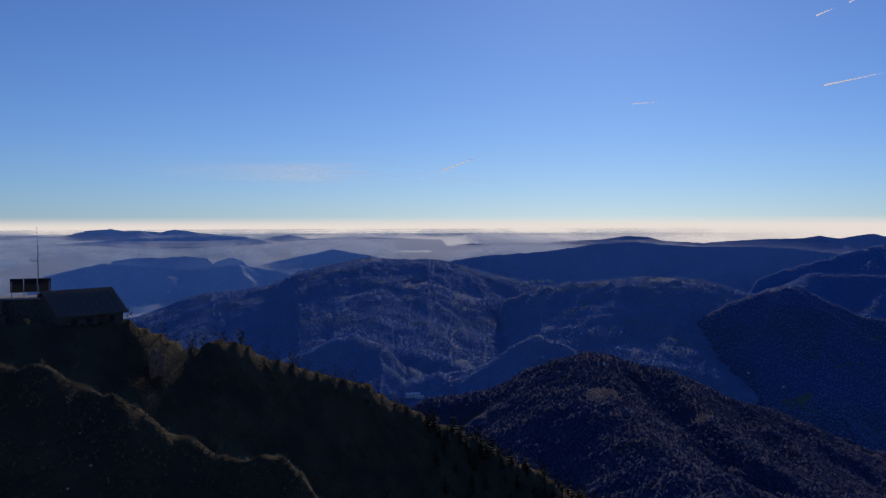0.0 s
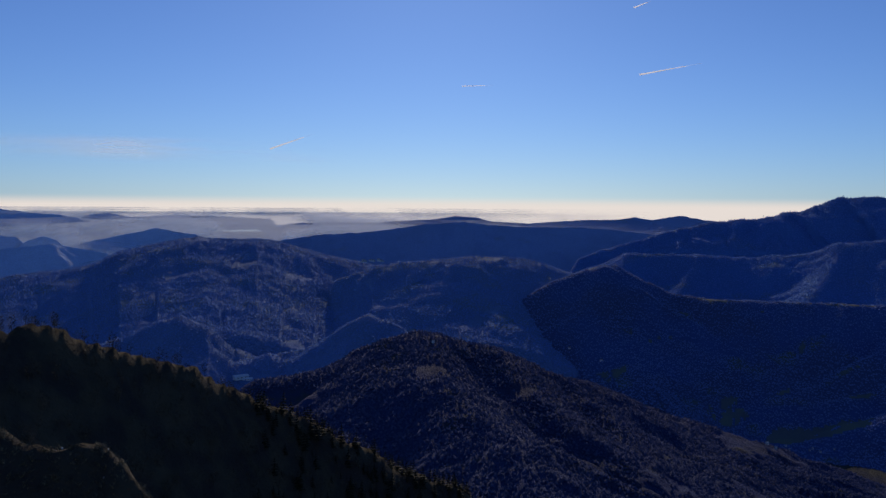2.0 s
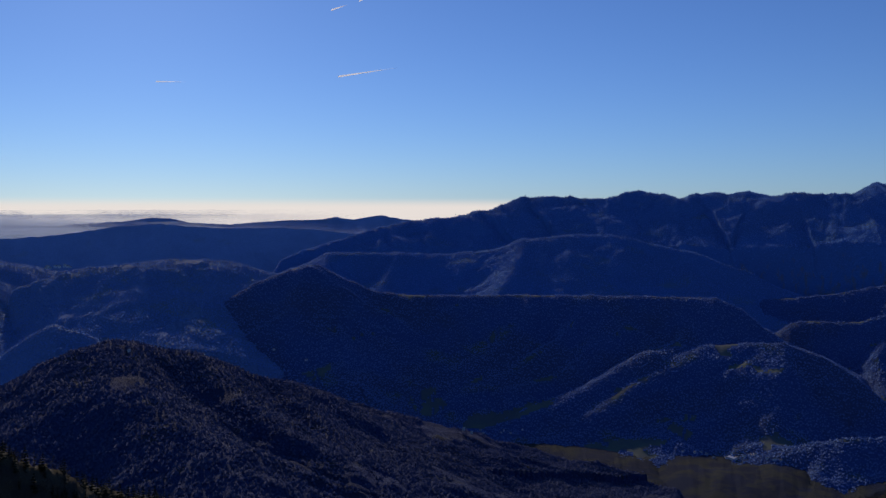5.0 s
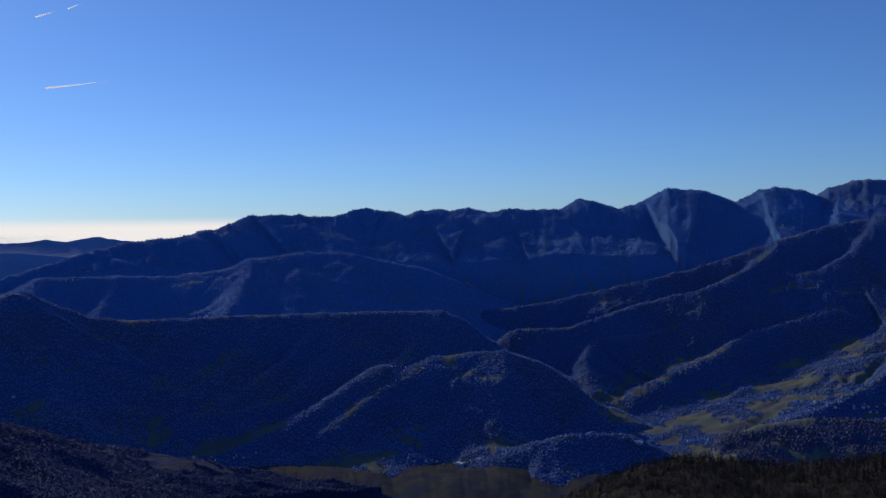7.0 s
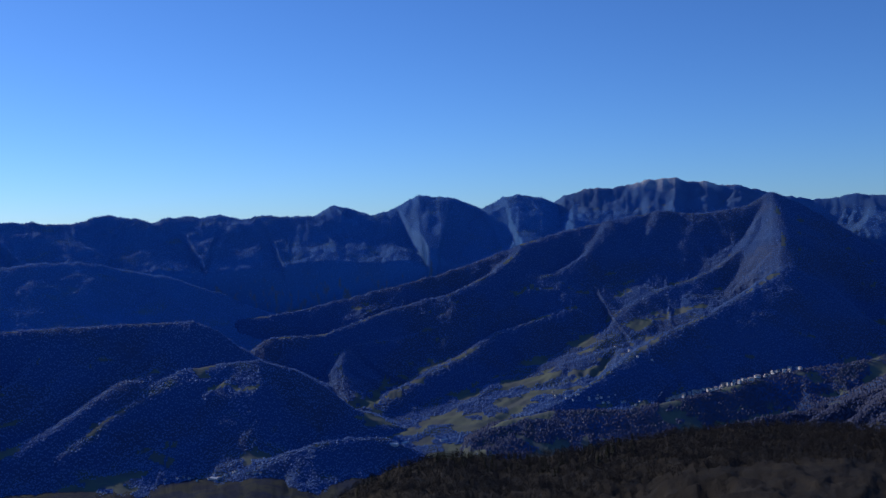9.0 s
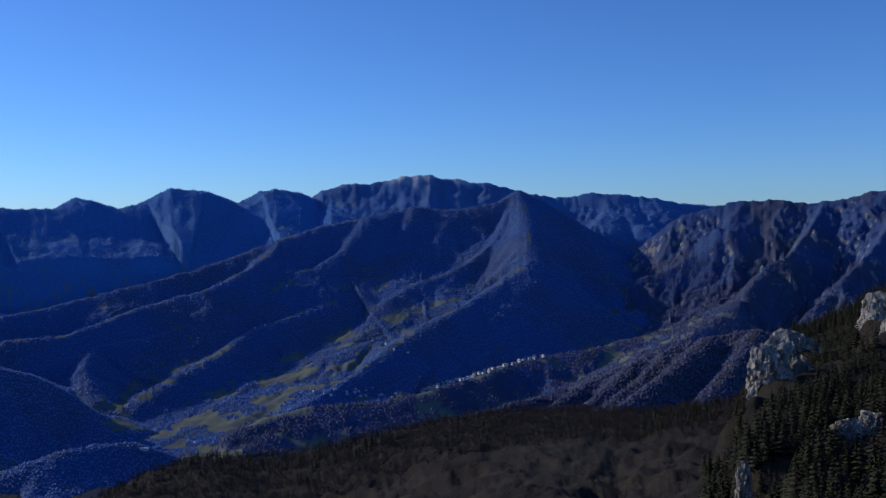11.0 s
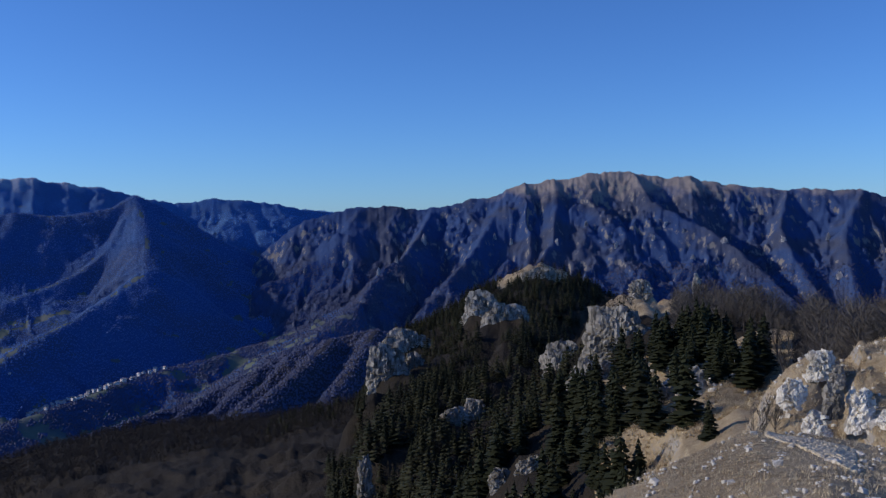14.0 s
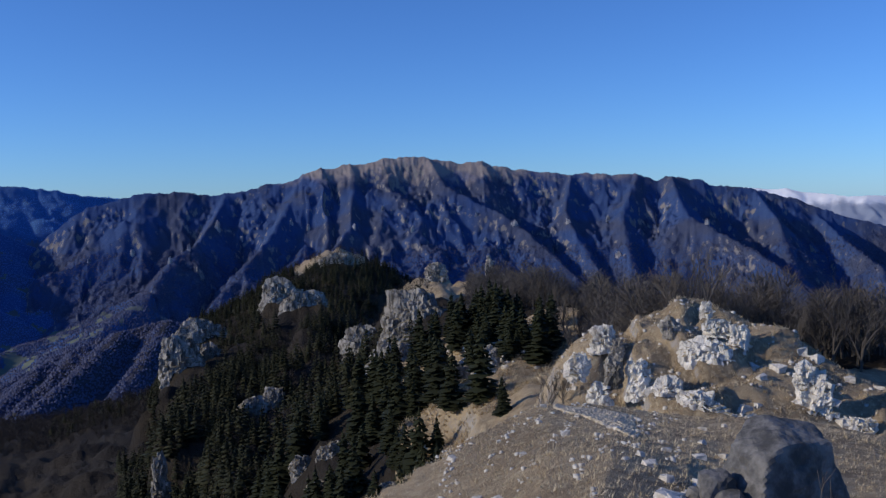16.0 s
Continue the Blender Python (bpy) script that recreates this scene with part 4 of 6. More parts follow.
# ---- more materials ----
g = Nodes("spruce_needles", 0.85, 0.25)
_n = g.noise(3.0, 3)
NEEDLES = g.done(g.mix(g.random, g.mix(_n, (0.019, 0.024, 0.009, 1), (0.038, 0.043, 0.016, 1)), g.mix(_n, (0.030, 0.034, 0.013, 1), (0.016, 0.020, 0.009, 1))))
g = Nodes("far_spruce_needles", 0.9, 0.2)
NEEDLES_FAR = g.done(g.mix(g.island, (0.015, 0.019, 0.009, 1), (0.036, 0.036, 0.016, 1)))
g = Nodes("bark", 0.9, 0.2)
_n = g.noise(9.0, 4, 0.6, g.stretched(1, 1, 0.2))
BARK = g.done(g.mix(_n, (0.06, 0.05, 0.042, 1), (0.14, 0.125, 0.11, 1)), _n, 0.6, 0.03)
g = Nodes("bare_twigs", 0.9, 0.2)
TWIGS = g.done(g.mix(g.island, (0.080, 0.070, 0.060, 1), (0.145, 0.127, 0.108, 1)))
g = Nodes("dry_grass_blades", 0.9, 0.2)
BLADES = g.done(g.mix(g.island, (0.42, 0.32, 0.19, 1), (0.72, 0.60, 0.40, 1)))
g = Nodes("limestone", 0.9, 0.25)
_a, _b, _c = g.noise(0.35, 5, 0.6), g.noise(2.6, 5, 0.65), g.noise(1.1, 4, 0.6, g.stretched(1, 1, 0.3))
_col = g.mix(g.ramp(_a, 0.35, 0.65), (0.82, 0.78, 0.70, 1), (0.64, 0.60, 0.52, 1))
_col = g.mix(g.ramp(_c, 0.52, 0.70, 0, 0.7), _col, (0.25, 0.225, 0.19, 1))
_col = g.mix(g.ramp(_b, 0.58, 0.75, 0, 0.5), _col, (0.78, 0.73, 0.64, 1))
_crack = g.cells(1.3, g.stretched(1.5, 1.5, 0.7), "DISTANCE_TO_EDGE")
_col = g.mix(g.ramp(g.math("ADD", _crack, g.math("MULTIPLY", g.math("SUBTRACT", _b, 0.5), 0.16)), 0.04, 0.0, 0.0, 0.6), _col, (0.10, 0.09, 0.075, 1))
_top = g.math("ADD", g.axis(g.normal, 2), g.math("MULTIPLY", g.math("SUBTRACT", _a, 0.5), 0.8))
_col = g.mix(g.ramp(_top, 0.66, 0.80), _col, g.mix(_b, (0.30, 0.24, 0.14, 1), (0.46, 0.38, 0.24, 1)))
ROCK = g.done(_col, _b, 0.8, 0.25)
g = Nodes("grey_limestone", 0.9, 0.2)
_a, _b, _c = g.noise(0.16, 5, 0.65), g.noise(1.3, 5, 0.7), g.noise(0.6, 5, 0.65, g.stretched(1, 1, 0.3))
_col = g.mix(g.ramp(_a, 0.35, 0.65), (0.46, 0.43, 0.38, 1), (0.30, 0.28, 0.245, 1))
_col = g.mix(g.ramp(_c, 0.44, 0.62, 0, 0.85), _col, (0.075, 0.07, 0.06, 1))
_col = g.mix(g.ramp(_b, 0.6, 0.75, 0, 0.6), _col, (0.56, 0.53, 0.47, 1))
_top = g.math("ADD", g.axis(g.normal, 2), g.math("MULTIPLY", g.math("SUBTRACT", _a, 0.5), 0.9))
_col = g.mix(g.ramp(_top, 0.55, 0.70), _col, g.mix(_b, (0.13, 0.11, 0.065, 1), (0.26, 0.21, 0.13, 1)))
GREY_ROCK = g.done(_col, _b, 0.9, 0.5)
g = Nodes("loose_limestone", 0.9, 0.25)
_b = g.noise(6.0, 4, 0.65)
STONE = g.done(g.mix(g.ramp(_b, 0.35, 0.7), (0.48, 0.445, 0.385, 1), (0.76, 0.71, 0.62, 1)), _b, 0.6, 0.05)
# Weathered grey rock, its colour taken darker for the face in shade.
g = Nodes("weathered_boulder", 0.9, 0.25)
_a, _b = g.noise(1.6, 5, 0.65), g.noise(9.0, 4, 0.65)
BOULDER = g.done(g.mix(g.ramp(_a, 0.35, 0.7), (0.075, 0.073, 0.07, 1), g.mix(_b, (0.12, 0.115, 0.11, 1), (0.34, 0.325, 0.30, 1))), _b, 0.7, 0.05)
g = Nodes("rusty_rock", 0.9, 0.2)
_b = g.noise(2.0, 5, 0.65)
RUSTY = g.done(g.mix(_b, (0.16, 0.10, 0.075, 1), (0.36, 0.22, 0.16, 1)), _b, 0.8, 0.2)


# ---- rocks ----
def block_mesh(seed):
    """One angular limestone block, about a metre across, with chipped edges."""
    rg = random.Random(seed)
    bm = bmesh.new()
    bmesh.ops.create_cube(bm, size=1.0)
    for v in bm.verts:
        v.co += Vector((rg.uniform(-0.16, 0.16), rg.uniform(-0.2, 0.1), rg.uniform(-0.14, 0.14)))
    bmesh.ops.subdivide_edges(bm, edges=bm.edges[:], cuts=1, use_grid_fill=True)
    for v in bm.verts:
        v.co += Vector((rg.uniform(-0.08, 0.08), rg.uniform(-0.10, 0.10), rg.uniform(-0.06, 0.06)))
    mesh = bpy.data.meshes.new("block")
    bm.to_mesh(mesh)
    bm.free()
    mesh.materials.append(ROCK)
    return mesh


BLOCKS = [block_mesh(i) for i in range(10)]


def core_mesh(w, depth, h, cell, seed, mat):
    """A mass of bedded and jointed rock: beds and joints step in and out of a rounded bluff."""
    cols, rows = int(min(150, max(50, 2.2 * w / (cell * 0.17)))), int(min(90, max(30, 1.5 * h / (cell * 0.13))))
    u, v = np.meshgrid(np.linspace(-1.15, 1.15, cols) * math.pi / 2 * 1.4, np.linspace(-0.22, 0.5, rows) * math.pi, indexing="ij")
    lump = 1 + 0.22 * fbm(u * 0.9 + seed, v * 1.4, 3, seed)
    n = np.stack([np.sin(u) * np.cos(v) ** 0.6, -np.cos(u) * np.cos(v) ** 0.6, np.sin(v)], -1)
    p = n * (w / 2, depth / 2, h) * lump[..., None]
    push = 0.0
    for size, amount, k in ((cell * 1.3, 0.55, 0), (cell * 0.5, 0.22, 1)):
        along = np.arctan2(p[..., 0], -p[..., 1]) * w * 0.45 + fbm(u * 3, v * 3, 3, seed + 3 + k) * size * 0.3
        bed = np.floor((p[..., 2] + fbm(u * 2, v * 2, 3, seed + 5 + k) * size * 0.25 + along * 0.06) / (size * 0.85))
        joint = np.floor(along / (size * 0.7) + np.sin(bed * 91.7 + seed) * 3.1)
        rand = np.sin(bed * 127.1 + joint * 311.7 + seed * 7.7 + k) * 43758.5453
        push = push + (rand - np.floor(rand) - 0.5) * amount * cell
    push = push + fbm(u * 9, v * 9, 3, seed + 8) * cell * 0.08
    p = p + n * (push * smooth(1.5, 1.1, v))[..., None]
    i, j = np.meshgrid(np.arange(cols - 1), np.arange(rows - 1), indexing="ij")
    faces = np.stack([i * rows + j, (i + 1) * rows + j, (i + 1) * rows + j + 1, i * rows + j + 1], -1).reshape(-1, 4)
    return mesh_of("core", p.reshape(-1, 3), faces.tolist(), mat)


def outcrop(az, el, r, w, h, cell, seed, label, depth=0.6, mat=None):
    """A jointed limestone face with loose blocks on its ledges. Its middle shows at the elevation el."""
    rg = random.Random(seed)
    root = new("rock_outcrop")
    r = min(r, reach(az, el - math.degrees(h * 0.25 / r), 50.0 if r < 100 else 100.0, r + 40)) + w * 0.3
    h *= 0.75
    if r < 100:
        w, h = w * 0.82, h * 0.95
    ROCK_SITES.append((az, r, w, h))
    z = r * math.tan(radians(el)) - h * 0.5
    root.matrix_basis = Matrix.Translation((r * math.sin(radians(az)), r * math.cos(radians(az)), z)) @ pose(0, 0, 0, 0, 0, -az + rg.uniform(-14, 14))
    tagged(root, label, "rock", "limestone outcrops")
    child("core", core_mesh(w, w * depth, h, cell, seed, mat or ROCK), root)
    beds = max(3, int(h / (cell * 0.62)))
    for b in range(-1, beds):
        f = (b + 0.5) / beds
        half = w / 2 * math.sqrt(max(0.08, 1 - max(f, 0) ** 2.2))
        x = -half + rg.uniform(0, 0.4) * cell
        while x < half:
            wide, tall = cell * rg.choice((0.2, 0.3, 0.45, 0.7)) * rg.uniform(0.8, 1.2), cell * rg.uniform(0.25, 0.6)
            bend = (x + wide / 2) / (w / 2)
            y = -w * depth * 0.5 * math.sqrt(max(0.05, 1 - min(1, bend * bend))) * math.sqrt(max(0.12, 1 - max(f, 0) ** 2)) + rg.uniform(-0.1, 0.2) * cell
            if rg.random() < 0.5:
                m = Matrix.Translation((x + wide / 2, y, h * f + rg.uniform(-0.2, 0.2) * cell)) @ pose(0, 0, 0, rg.uniform(-20, 20), rg.uniform(-20, 20), -bend * 48 + rg.uniform(-35, 35))
                ob = child("block", BLOCKS[rg.randrange(10)], root, m @ Matrix.Diagonal((wide, cell * rg.uniform(0.3, 0.6), tall, 1)))
                if mat:
                    ob.material_slots[0].link = "OBJECT"
                    ob.material_slots[0].material = mat
            x += max(wide, 0.5 * cell)
    return root


ROCK_SITES = []
OUTCROPS = [
    (126.7, -9.6, 78, 5.0, 3.2, 0.9, 1, "white limestone outcrop high on the grassy knob"),
    (128.6, -8.5, 78, 2.0, 2.8, 0.8, 2, "white limestone block stepping up the knob"),
    (127.3, -7.8, 78, 2.8, 1.3, 0.7, 3, "white limestone ledge below the knob's summit"),
    (121.3, -10.3, 70, 1.6, 2.2, 0.6, 4, "grey limestone rib below the knob"),
    (122.7, -10.7, 70, 2.1, 2.5, 0.7, 5, "white limestone rib on the grassy knob"),
    (124.5, -11.6, 70, 2.9, 2.5, 0.8, 6, "long jointed limestone cliff above the path"),
    (126.3, -12.5, 70, 4.5, 2.6, 0.9, 7, "broad jointed limestone cliff above the path"),
    (120.3, -11.8, 70, 2.2, 1.8, 0.6, 8, "low limestone band in dry grass"),
    (119.0, -10.1, 70, 2.0, 1.8, 0.6, 9, "grey limestone step above the spruces"),
    (120.6, -8.4, 78, 2.6, 2.0, 0.6, 10, "small limestone head on the knob's flank"),
    (126.7, -6.7, 78, 1.2, 1.1, 0.5, 11, "small white rock near the knob's top"),
    (132.7, -11.5, 70, 3.3, 4.5, 0.9, 12, "white limestone bluff beside bare trees"),
    (132.2, -10.1, 70, 1.6, 1.4, 0.6, 13, "white limestone head on the bluff"),
    (124.6, -7.7, 78, 2.0, 1.6, 0.6, 14, "dark rock notch under the knob's summit"),
    (128.6, -13.2, 70, 4.4, 1.0, 0.7, 15, "flat limestone ledge under the knob"),
    (121.4, -9.1, 78, 1.3, 1.8, 0.6, 16, "small limestone pillar on the knob's flank"),
    (135.1, -13.0, 70, 2.8, 1.0, 0.6, 17, "low limestone edge in brown grass"),
    (109.0, -7.2, 284, 15.5, 15.0, 2.2, 31, "grey limestone crag rising out of spruces"),
    (105.7, -8.6, 280, 11.5, 11.5, 2.0, 32, "broken limestone shoulder of the crag"),
    (110.4, -4.3, 300, 7.5, 5.1, 1.5, 33, "grey rock beside the crag's summit"),
    (107.8, -9.6, 276, 9.4, 6.3, 1.5, 34, "low grey rocks under the crag"),
    (113.7, -4.0, 300, 2.4, 5.8, 1.2, 35, "narrow rock tooth beside the saddle"),
    (94.9, -9.3, 590, 17.5, 25.5, 3.4, 36, "pale limestone cliff at the forest's edge"),
    (95.9, -7.8, 600, 28.7, 19.1, 3.2, 37, "grassy-topped limestone cliff at the forest's edge"),
    (96.5, -9.0, 585, 8.7, 11.3, 2.5, 38, "small pale cliff beside the forest"),
    (100.7, -5.8, 600, 17.1, 20.5, 3.0, 39, "pale limestone cliff below the wooded knoll"),
    (102.2, -6.2, 605, 21.3, 13.8, 3.0, 40, "mossy limestone cliff below the wooded knoll"),
    (104.3, -3.5, 632, 20.1, 7.9, 2.5, 41, "grassy rock cap of the wooded knoll"),
    (99.2, -12.3, 244, 10.5, 6.9, 1.4, 42, "mossy limestone slab among spruces"),
    (100.2, -11.6, 248, 5.6, 4.8, 1.3, 43, "limestone slab among spruces"),
    (93.4, -15.8, 190, 3.2, 10.8, 1.4, 44, "leaning limestone pinnacle in the forest"),
    (101.9, -15.8, 140, 4.0, 3.5, 1.1, 45, "low rocks at the forest's lower edge"),
    (104.0, -15.0, 146, 5.8, 3.0, 1.1, 46, "flat rocks among spruces"),
    (103.0, -17.1, 132, 4.5, 2.0, 1.0, 47, "low limestone step under spruces"),
    (111.8, -10.9, 138, 3.1, 3.6, 0.9, 48, "pale rock between spruces"),
    (113.7, -10.0, 140, 2.4, 4.8, 1.0, 49, "grey limestone rib in the grassy saddle"),
    (107.2, -17.4, 110, 3.1, 1.8, 0.8, 50, "pale rocks at the slope's edge"),
]
for spec in OUTCROPS:
    outcrop(*spec, depth=0.5, mat=GREY_ROCK if spec[2] > 100 or spec[6] in (4, 14, 16) else ROCK)
outcrop(-17.2, -7.9, 97, 1.9, 2.2, 0.5, 61, "reddish weathered rock below the hut", 0.9, RUSTY)

# the dark boulder by the path
def facet_rock(planes, seed, cuts=5, rough=0.05, size=1.0):
    """A rock bounded by planes (normal, distance from its middle), with worn edges and a rough skin."""
    bm = bmesh.new()
    bmesh.ops.create_icosphere(bm, subdivisions=cuts, radius=1.0)
    norm = [(Vector(n).normalized(), d) for n, d in planes]
    shift = Vector((seed * 3.1, seed * 1.7, seed))
    for v in bm.verts:
        way = v.co.normalized()
        far = -math.log(sum(math.exp(-24 * min(d / max(n.dot(way), 0.05), 3.0)) for n, d in norm)) / 24
        v.co = way * far * size
        v.co += way * (noise.noise(v.co * 1.6 / size + shift) * 1.6 + noise.noise(v.co * 5.0 / size + shift) * 0.9 + noise.noise(v.co * 12.0 / size) * 0.4) * rough * size
    return bm


boulder_r = 21.0
spot = Vector((boulder_r * math.sin(radians(130.7)), boulder_r * math.cos(radians(130.7)), boulder_r * math.tan(radians(-17.2)) + 0.15))
boulder = new("boulder")
boulder.matrix_basis = Matrix.Translation(spot) @ pose(0, 0, 0, 0, 0, -130.7)
tagged(boulder, "large grey limestone boulder in dry grass", "boulder")
part("body", facet_rock([((0.74, -0.66, 0.10), 0.52), ((-0.80, -0.60, 0.22), 0.98), ((0.28, -0.10, 0.95), 1.0), ((0.92, 0.25, 0.30), 1.15), ((-0.2, 1.0, 0.1), 1.2), ((-1.0, 0.15, 0.30), 1.12),
                         ((-0.35, -0.30, 0.88), 0.98), ((0.0, 0.0, -1.0), 1.1)], 1), BOULDER, boulder, "", Matrix.Translation((0.10, 0.35, 0.12)) @ Matrix.Diagonal((1.1, 1.0, 0.95, 1)))
for i, (x, y, z, size, turn) in enumerate(((-1.25, -0.45, 0.05, 0.42, 20), (-1.0, -0.75, -0.25, 0.40, -25), (-1.55, -0.4, -0.35, 0.40, 50), (-0.65, -0.75, -0.45, 0.36, 8), (-1.3, -0.9, -0.55, 0.34, 65),
                                             (-1.8, -0.7, -0.6, 0.30, 15), (-0.75, -1.05, -0.65, 0.30, 70))):
    rock = facet_rock([((1, 0.2, 0.1), 0.8), ((-1, 0.1, 0.2), 0.9), ((0.2, -1, 0.1), 0.7), ((0, 1, 0.2), 0.8), ((0.15, -0.1, 1), 0.75), ((-0.3, -0.6, 0.7), 0.8), ((0, 0, -1), 0.7)], i + 3, 3, 0.05, size)
    part("slab", rock, BOULDER, boulder, "", Matrix.Translation((x, y, z)) @ pose(0, 0, 0, 8, -10 + 6 * (i % 3), turn))


# ---- trees ----
def spruce_parts(seed, high=10.0, tiers=15, around=9, lean=2):
    """Trunk and crown of a spruce: drooping fans of needles in tiers."""
    rng = random.Random(seed)
    verts, faces = [], []
    for k in range(tiers):
        f = k / (tiers - 1)
        h = high * (0.07 + 0.91 * f)
        reach_ = high * 0.29 * (1 - f) ** 0.75 + 0.10
        n = max(4, int(around * (1 - 0.45 * f)))
        turn = rng.random() * 6.28
        for i in range(n):
            a = turn + (i + rng.uniform(-0.3, 0.3)) * 2 * math.pi / n
            rr = reach_ * rng.uniform(0.5, 1.25)
            w = rr * 0.42
            c, s = math.cos(a), math.sin(a)
            b = len(verts)
            hh = h + rng.uniform(-0.02, 0.02) * high
            for along, side, up in ((0.0, 0, 0.035 * high), (0.55, -w, 0.0), (0.55, w, 0.0), (1.0, 0, -0.025 * high), (0.5, 0, -0.055 * high)):
                verts.append((c * along * rr - s * side, s * along * rr + c * side, hh + up))
            faces += [(b, b + 1, b + 3), (b, b + 3, b + 2), (b + 1, b + 4, b + 3), (b + 4, b + 2, b + 3)]
    verts += [(0.03, 0, high * 1.03), (-0.12, 0.1, high * 0.9), (0.12, 0.1, high * 0.9), (0, -0.14, high * 0.9)]
    n = len(verts)
    faces += [(n - 4, n - 3, n - 2), (n - 4, n - 2, n - 1), (n - 4, n - 1, n - 3)]
    return verts, faces


def make_spruce(seed, high=10.0):
    root = new("spruce")
    part("trunk", tube((0, 0, -0.6), (0, 0, high * 0.9), 0.17, 0.03, 7), BARK, root)
    v, f = spruce_parts(seed, high)
    child("crown", mesh_of("crown", v, f, NEEDLES), root)
    return root


def branch_tree(seed, high=8.0, forks=4, spread=0.62):
    """Limbs of a bare broadleaved tree as tapered three-sided tubes; gives trunk and twig geometry."""
    rng = random.Random(seed)
    wood, twig = ([], []), ([], [])

    def limb(a, d, length, ra, level):
        b = a + d * length
        verts, faces = wood if level < 3 else twig
        side = d.orthogonal().normalized()
        other = d.cross(side)
        n = len(verts)
        sides = 5 if level < 2 else 3
        for p, rad in ((a, ra), (b, ra * 0.62)):
            for i in range(sides):
                t = i * 2 * math.pi / sides
                verts.append(p + (side * math.cos(t) + other * math.sin(t)) * rad)
        for i in range(sides):
            j = (i + 1) % sides
            faces.append((n + i, n + j, n + sides + j, n + sides + i))
        if level >= forks:
            return
        for i in range(rng.choice((3, 3, 4)) if level else 5):
            e = (d + Vector((rng.uniform(-1, 1), rng.uniform(-1, 1), rng.uniform(-0.25, 0.75))) * spread).normalized()
            start = a.lerp(b, rng.uniform(0.45, 1.0)) if i else b
            limb(start, e, length * rng.uniform(0.52, 0.78), max(ra * 0.52, 0.012), level + 1)

    limb(Vector((0, 0, -0.4)), Vector((rng.uniform(-0.08, 0.08), rng.uniform(-0.08, 0.08), 1)).normalized(), high * 0.36, high * 0.017, 0)
    return wood, twig


def make_bare_tree(seed, high=8.0):
    root = new("bare_tree")
    wood, twig = branch_tree(seed, high)
    child("trunk", mesh_of("trunk", *wood, BARK), root)
    tagged(child("crown", mesh_of("crown", *twig, TWIGS), root), kind="stuff")
    return root


def stuff(name, protos, places, mat, label, category):
    """One mesh of many copies: protos are (verts, triangles), places (x, y, z, size, turn)."""
    vs, fs, n = [], [], 0
    packs = [(np.array([tuple(v) for v in p], float), np.array(t, np.int64)) for p, t in protos]
    for i, (x, y, z, size, turn) in enumerate(places):
        v, f = packs[i % len(packs)]
        c, s = math.cos(turn) * size, math.sin(turn) * size
        vs.append(np.stack([v[:, 0] * c - v[:, 1] * s + x, v[:, 0] * s + v[:, 1] * c + y, v[:, 2] * size + z], -1))
        fs.append(f + n)
        n += len(v)
    v, f = np.concatenate(vs), np.concatenate(fs)
    mesh = bpy.data.meshes.new(name)
    mesh.vertices.add(len(v))
    mesh.vertices.foreach_set("co", v.astype(np.float32).ravel())
    mesh.loops.add(f.size)
    mesh.loops.foreach_set("vertex_index", f.astype(np.int32).ravel())
    mesh.polygons.add(len(f))
    mesh.polygons.foreach_set("loop_start", np.arange(0, f.size, f.shape[1], dtype=np.int32))
    mesh.materials.append(mat)
    mesh.update(calc_edges=True)
    return tagged(new(name, mesh), label, category, kind="stuff")


def scatter(rng, count, az, r, keep=None, low=0.8, high=1.3, sink=0.3):
    """Random places on the ground within bearings and distances."""
    rs = np.random.RandomState(rng.randrange(10**6))
    n = count * 3
    a, d = rs.uniform(*az, n), np.sqrt(rs.uniform(r[0] ** 2, r[1] ** 2, n))
    if keep is not None:
        good = keep(a, d)
        a, d = a[good], d[good]
    a, d = a[:count], d[:count]
    z = ground_height(a, d) - sink
    t = np.radians(a)
    return [tuple(q) for q in np.stack([d * np.sin(t), d * np.cos(t), z, rs.uniform(low, high, len(a)), rs.uniform(0, 6.28, len(a))], -1).tolist()]


def clear_of_rocks(a, d):
    good = np.ones(len(a), bool)
    for az, r, w, h in ROCK_SITES:
        good &= (np.abs(a - az) * d * 0.01745 > w * 0.5) | (d > r + w * 0.5) | (d < r - 3.2 * h)
    return good


rng = random.Random(7)
spruces = [make_spruce(i, 10.0) for i in range(5)]
SPRUCE_LABEL = "dark green spruce on the rocky slope"


def plant(places, protos, label, category, group):
    for i, (x, y, z, size, turn) in enumerate(places):
        ob = copy_thing(protos[i % len(protos)], Matrix.Translation((x, y, z)) @ pose(0, 0, 0, rng.uniform(-2, 2), rng.uniform(-2, 2), math.degrees(turn)) @ Matrix.Scale(size, 4))
        tagged(ob, label, category, group)


# spruces that can be told apart: the saddle, the forest's near edge and single ones
spots = scatter(rng, 85, (110.2, 117.6), (122, 156), lambda a, d: clear_of_rocks(a, d) & (fbm(a * 0.8, d * 0.06, 2, 5) > 0.0), 0.4, 0.85)
spots += scatter(rng, 130, (98, 110.5), (85, 165), clear_of_rocks, 0.4, 0.95)
for a, e, size in ((109.0, -17.2, 0.95), (108.2, -16.6, 0.6), (114.4, -13.2, 0.45), (109.5, -10.2, 0.7), (113.1, -12.6, 0.9), (111.2, -13.0, 0.8)):
    p = at(a, reach(a, e, 62.0))
    spots.append((p.x, p.y, p.z - 0.2, size, 1.0))
plant(spots, spruces, SPRUCE_LABEL, "tree", "spruces on the slope")
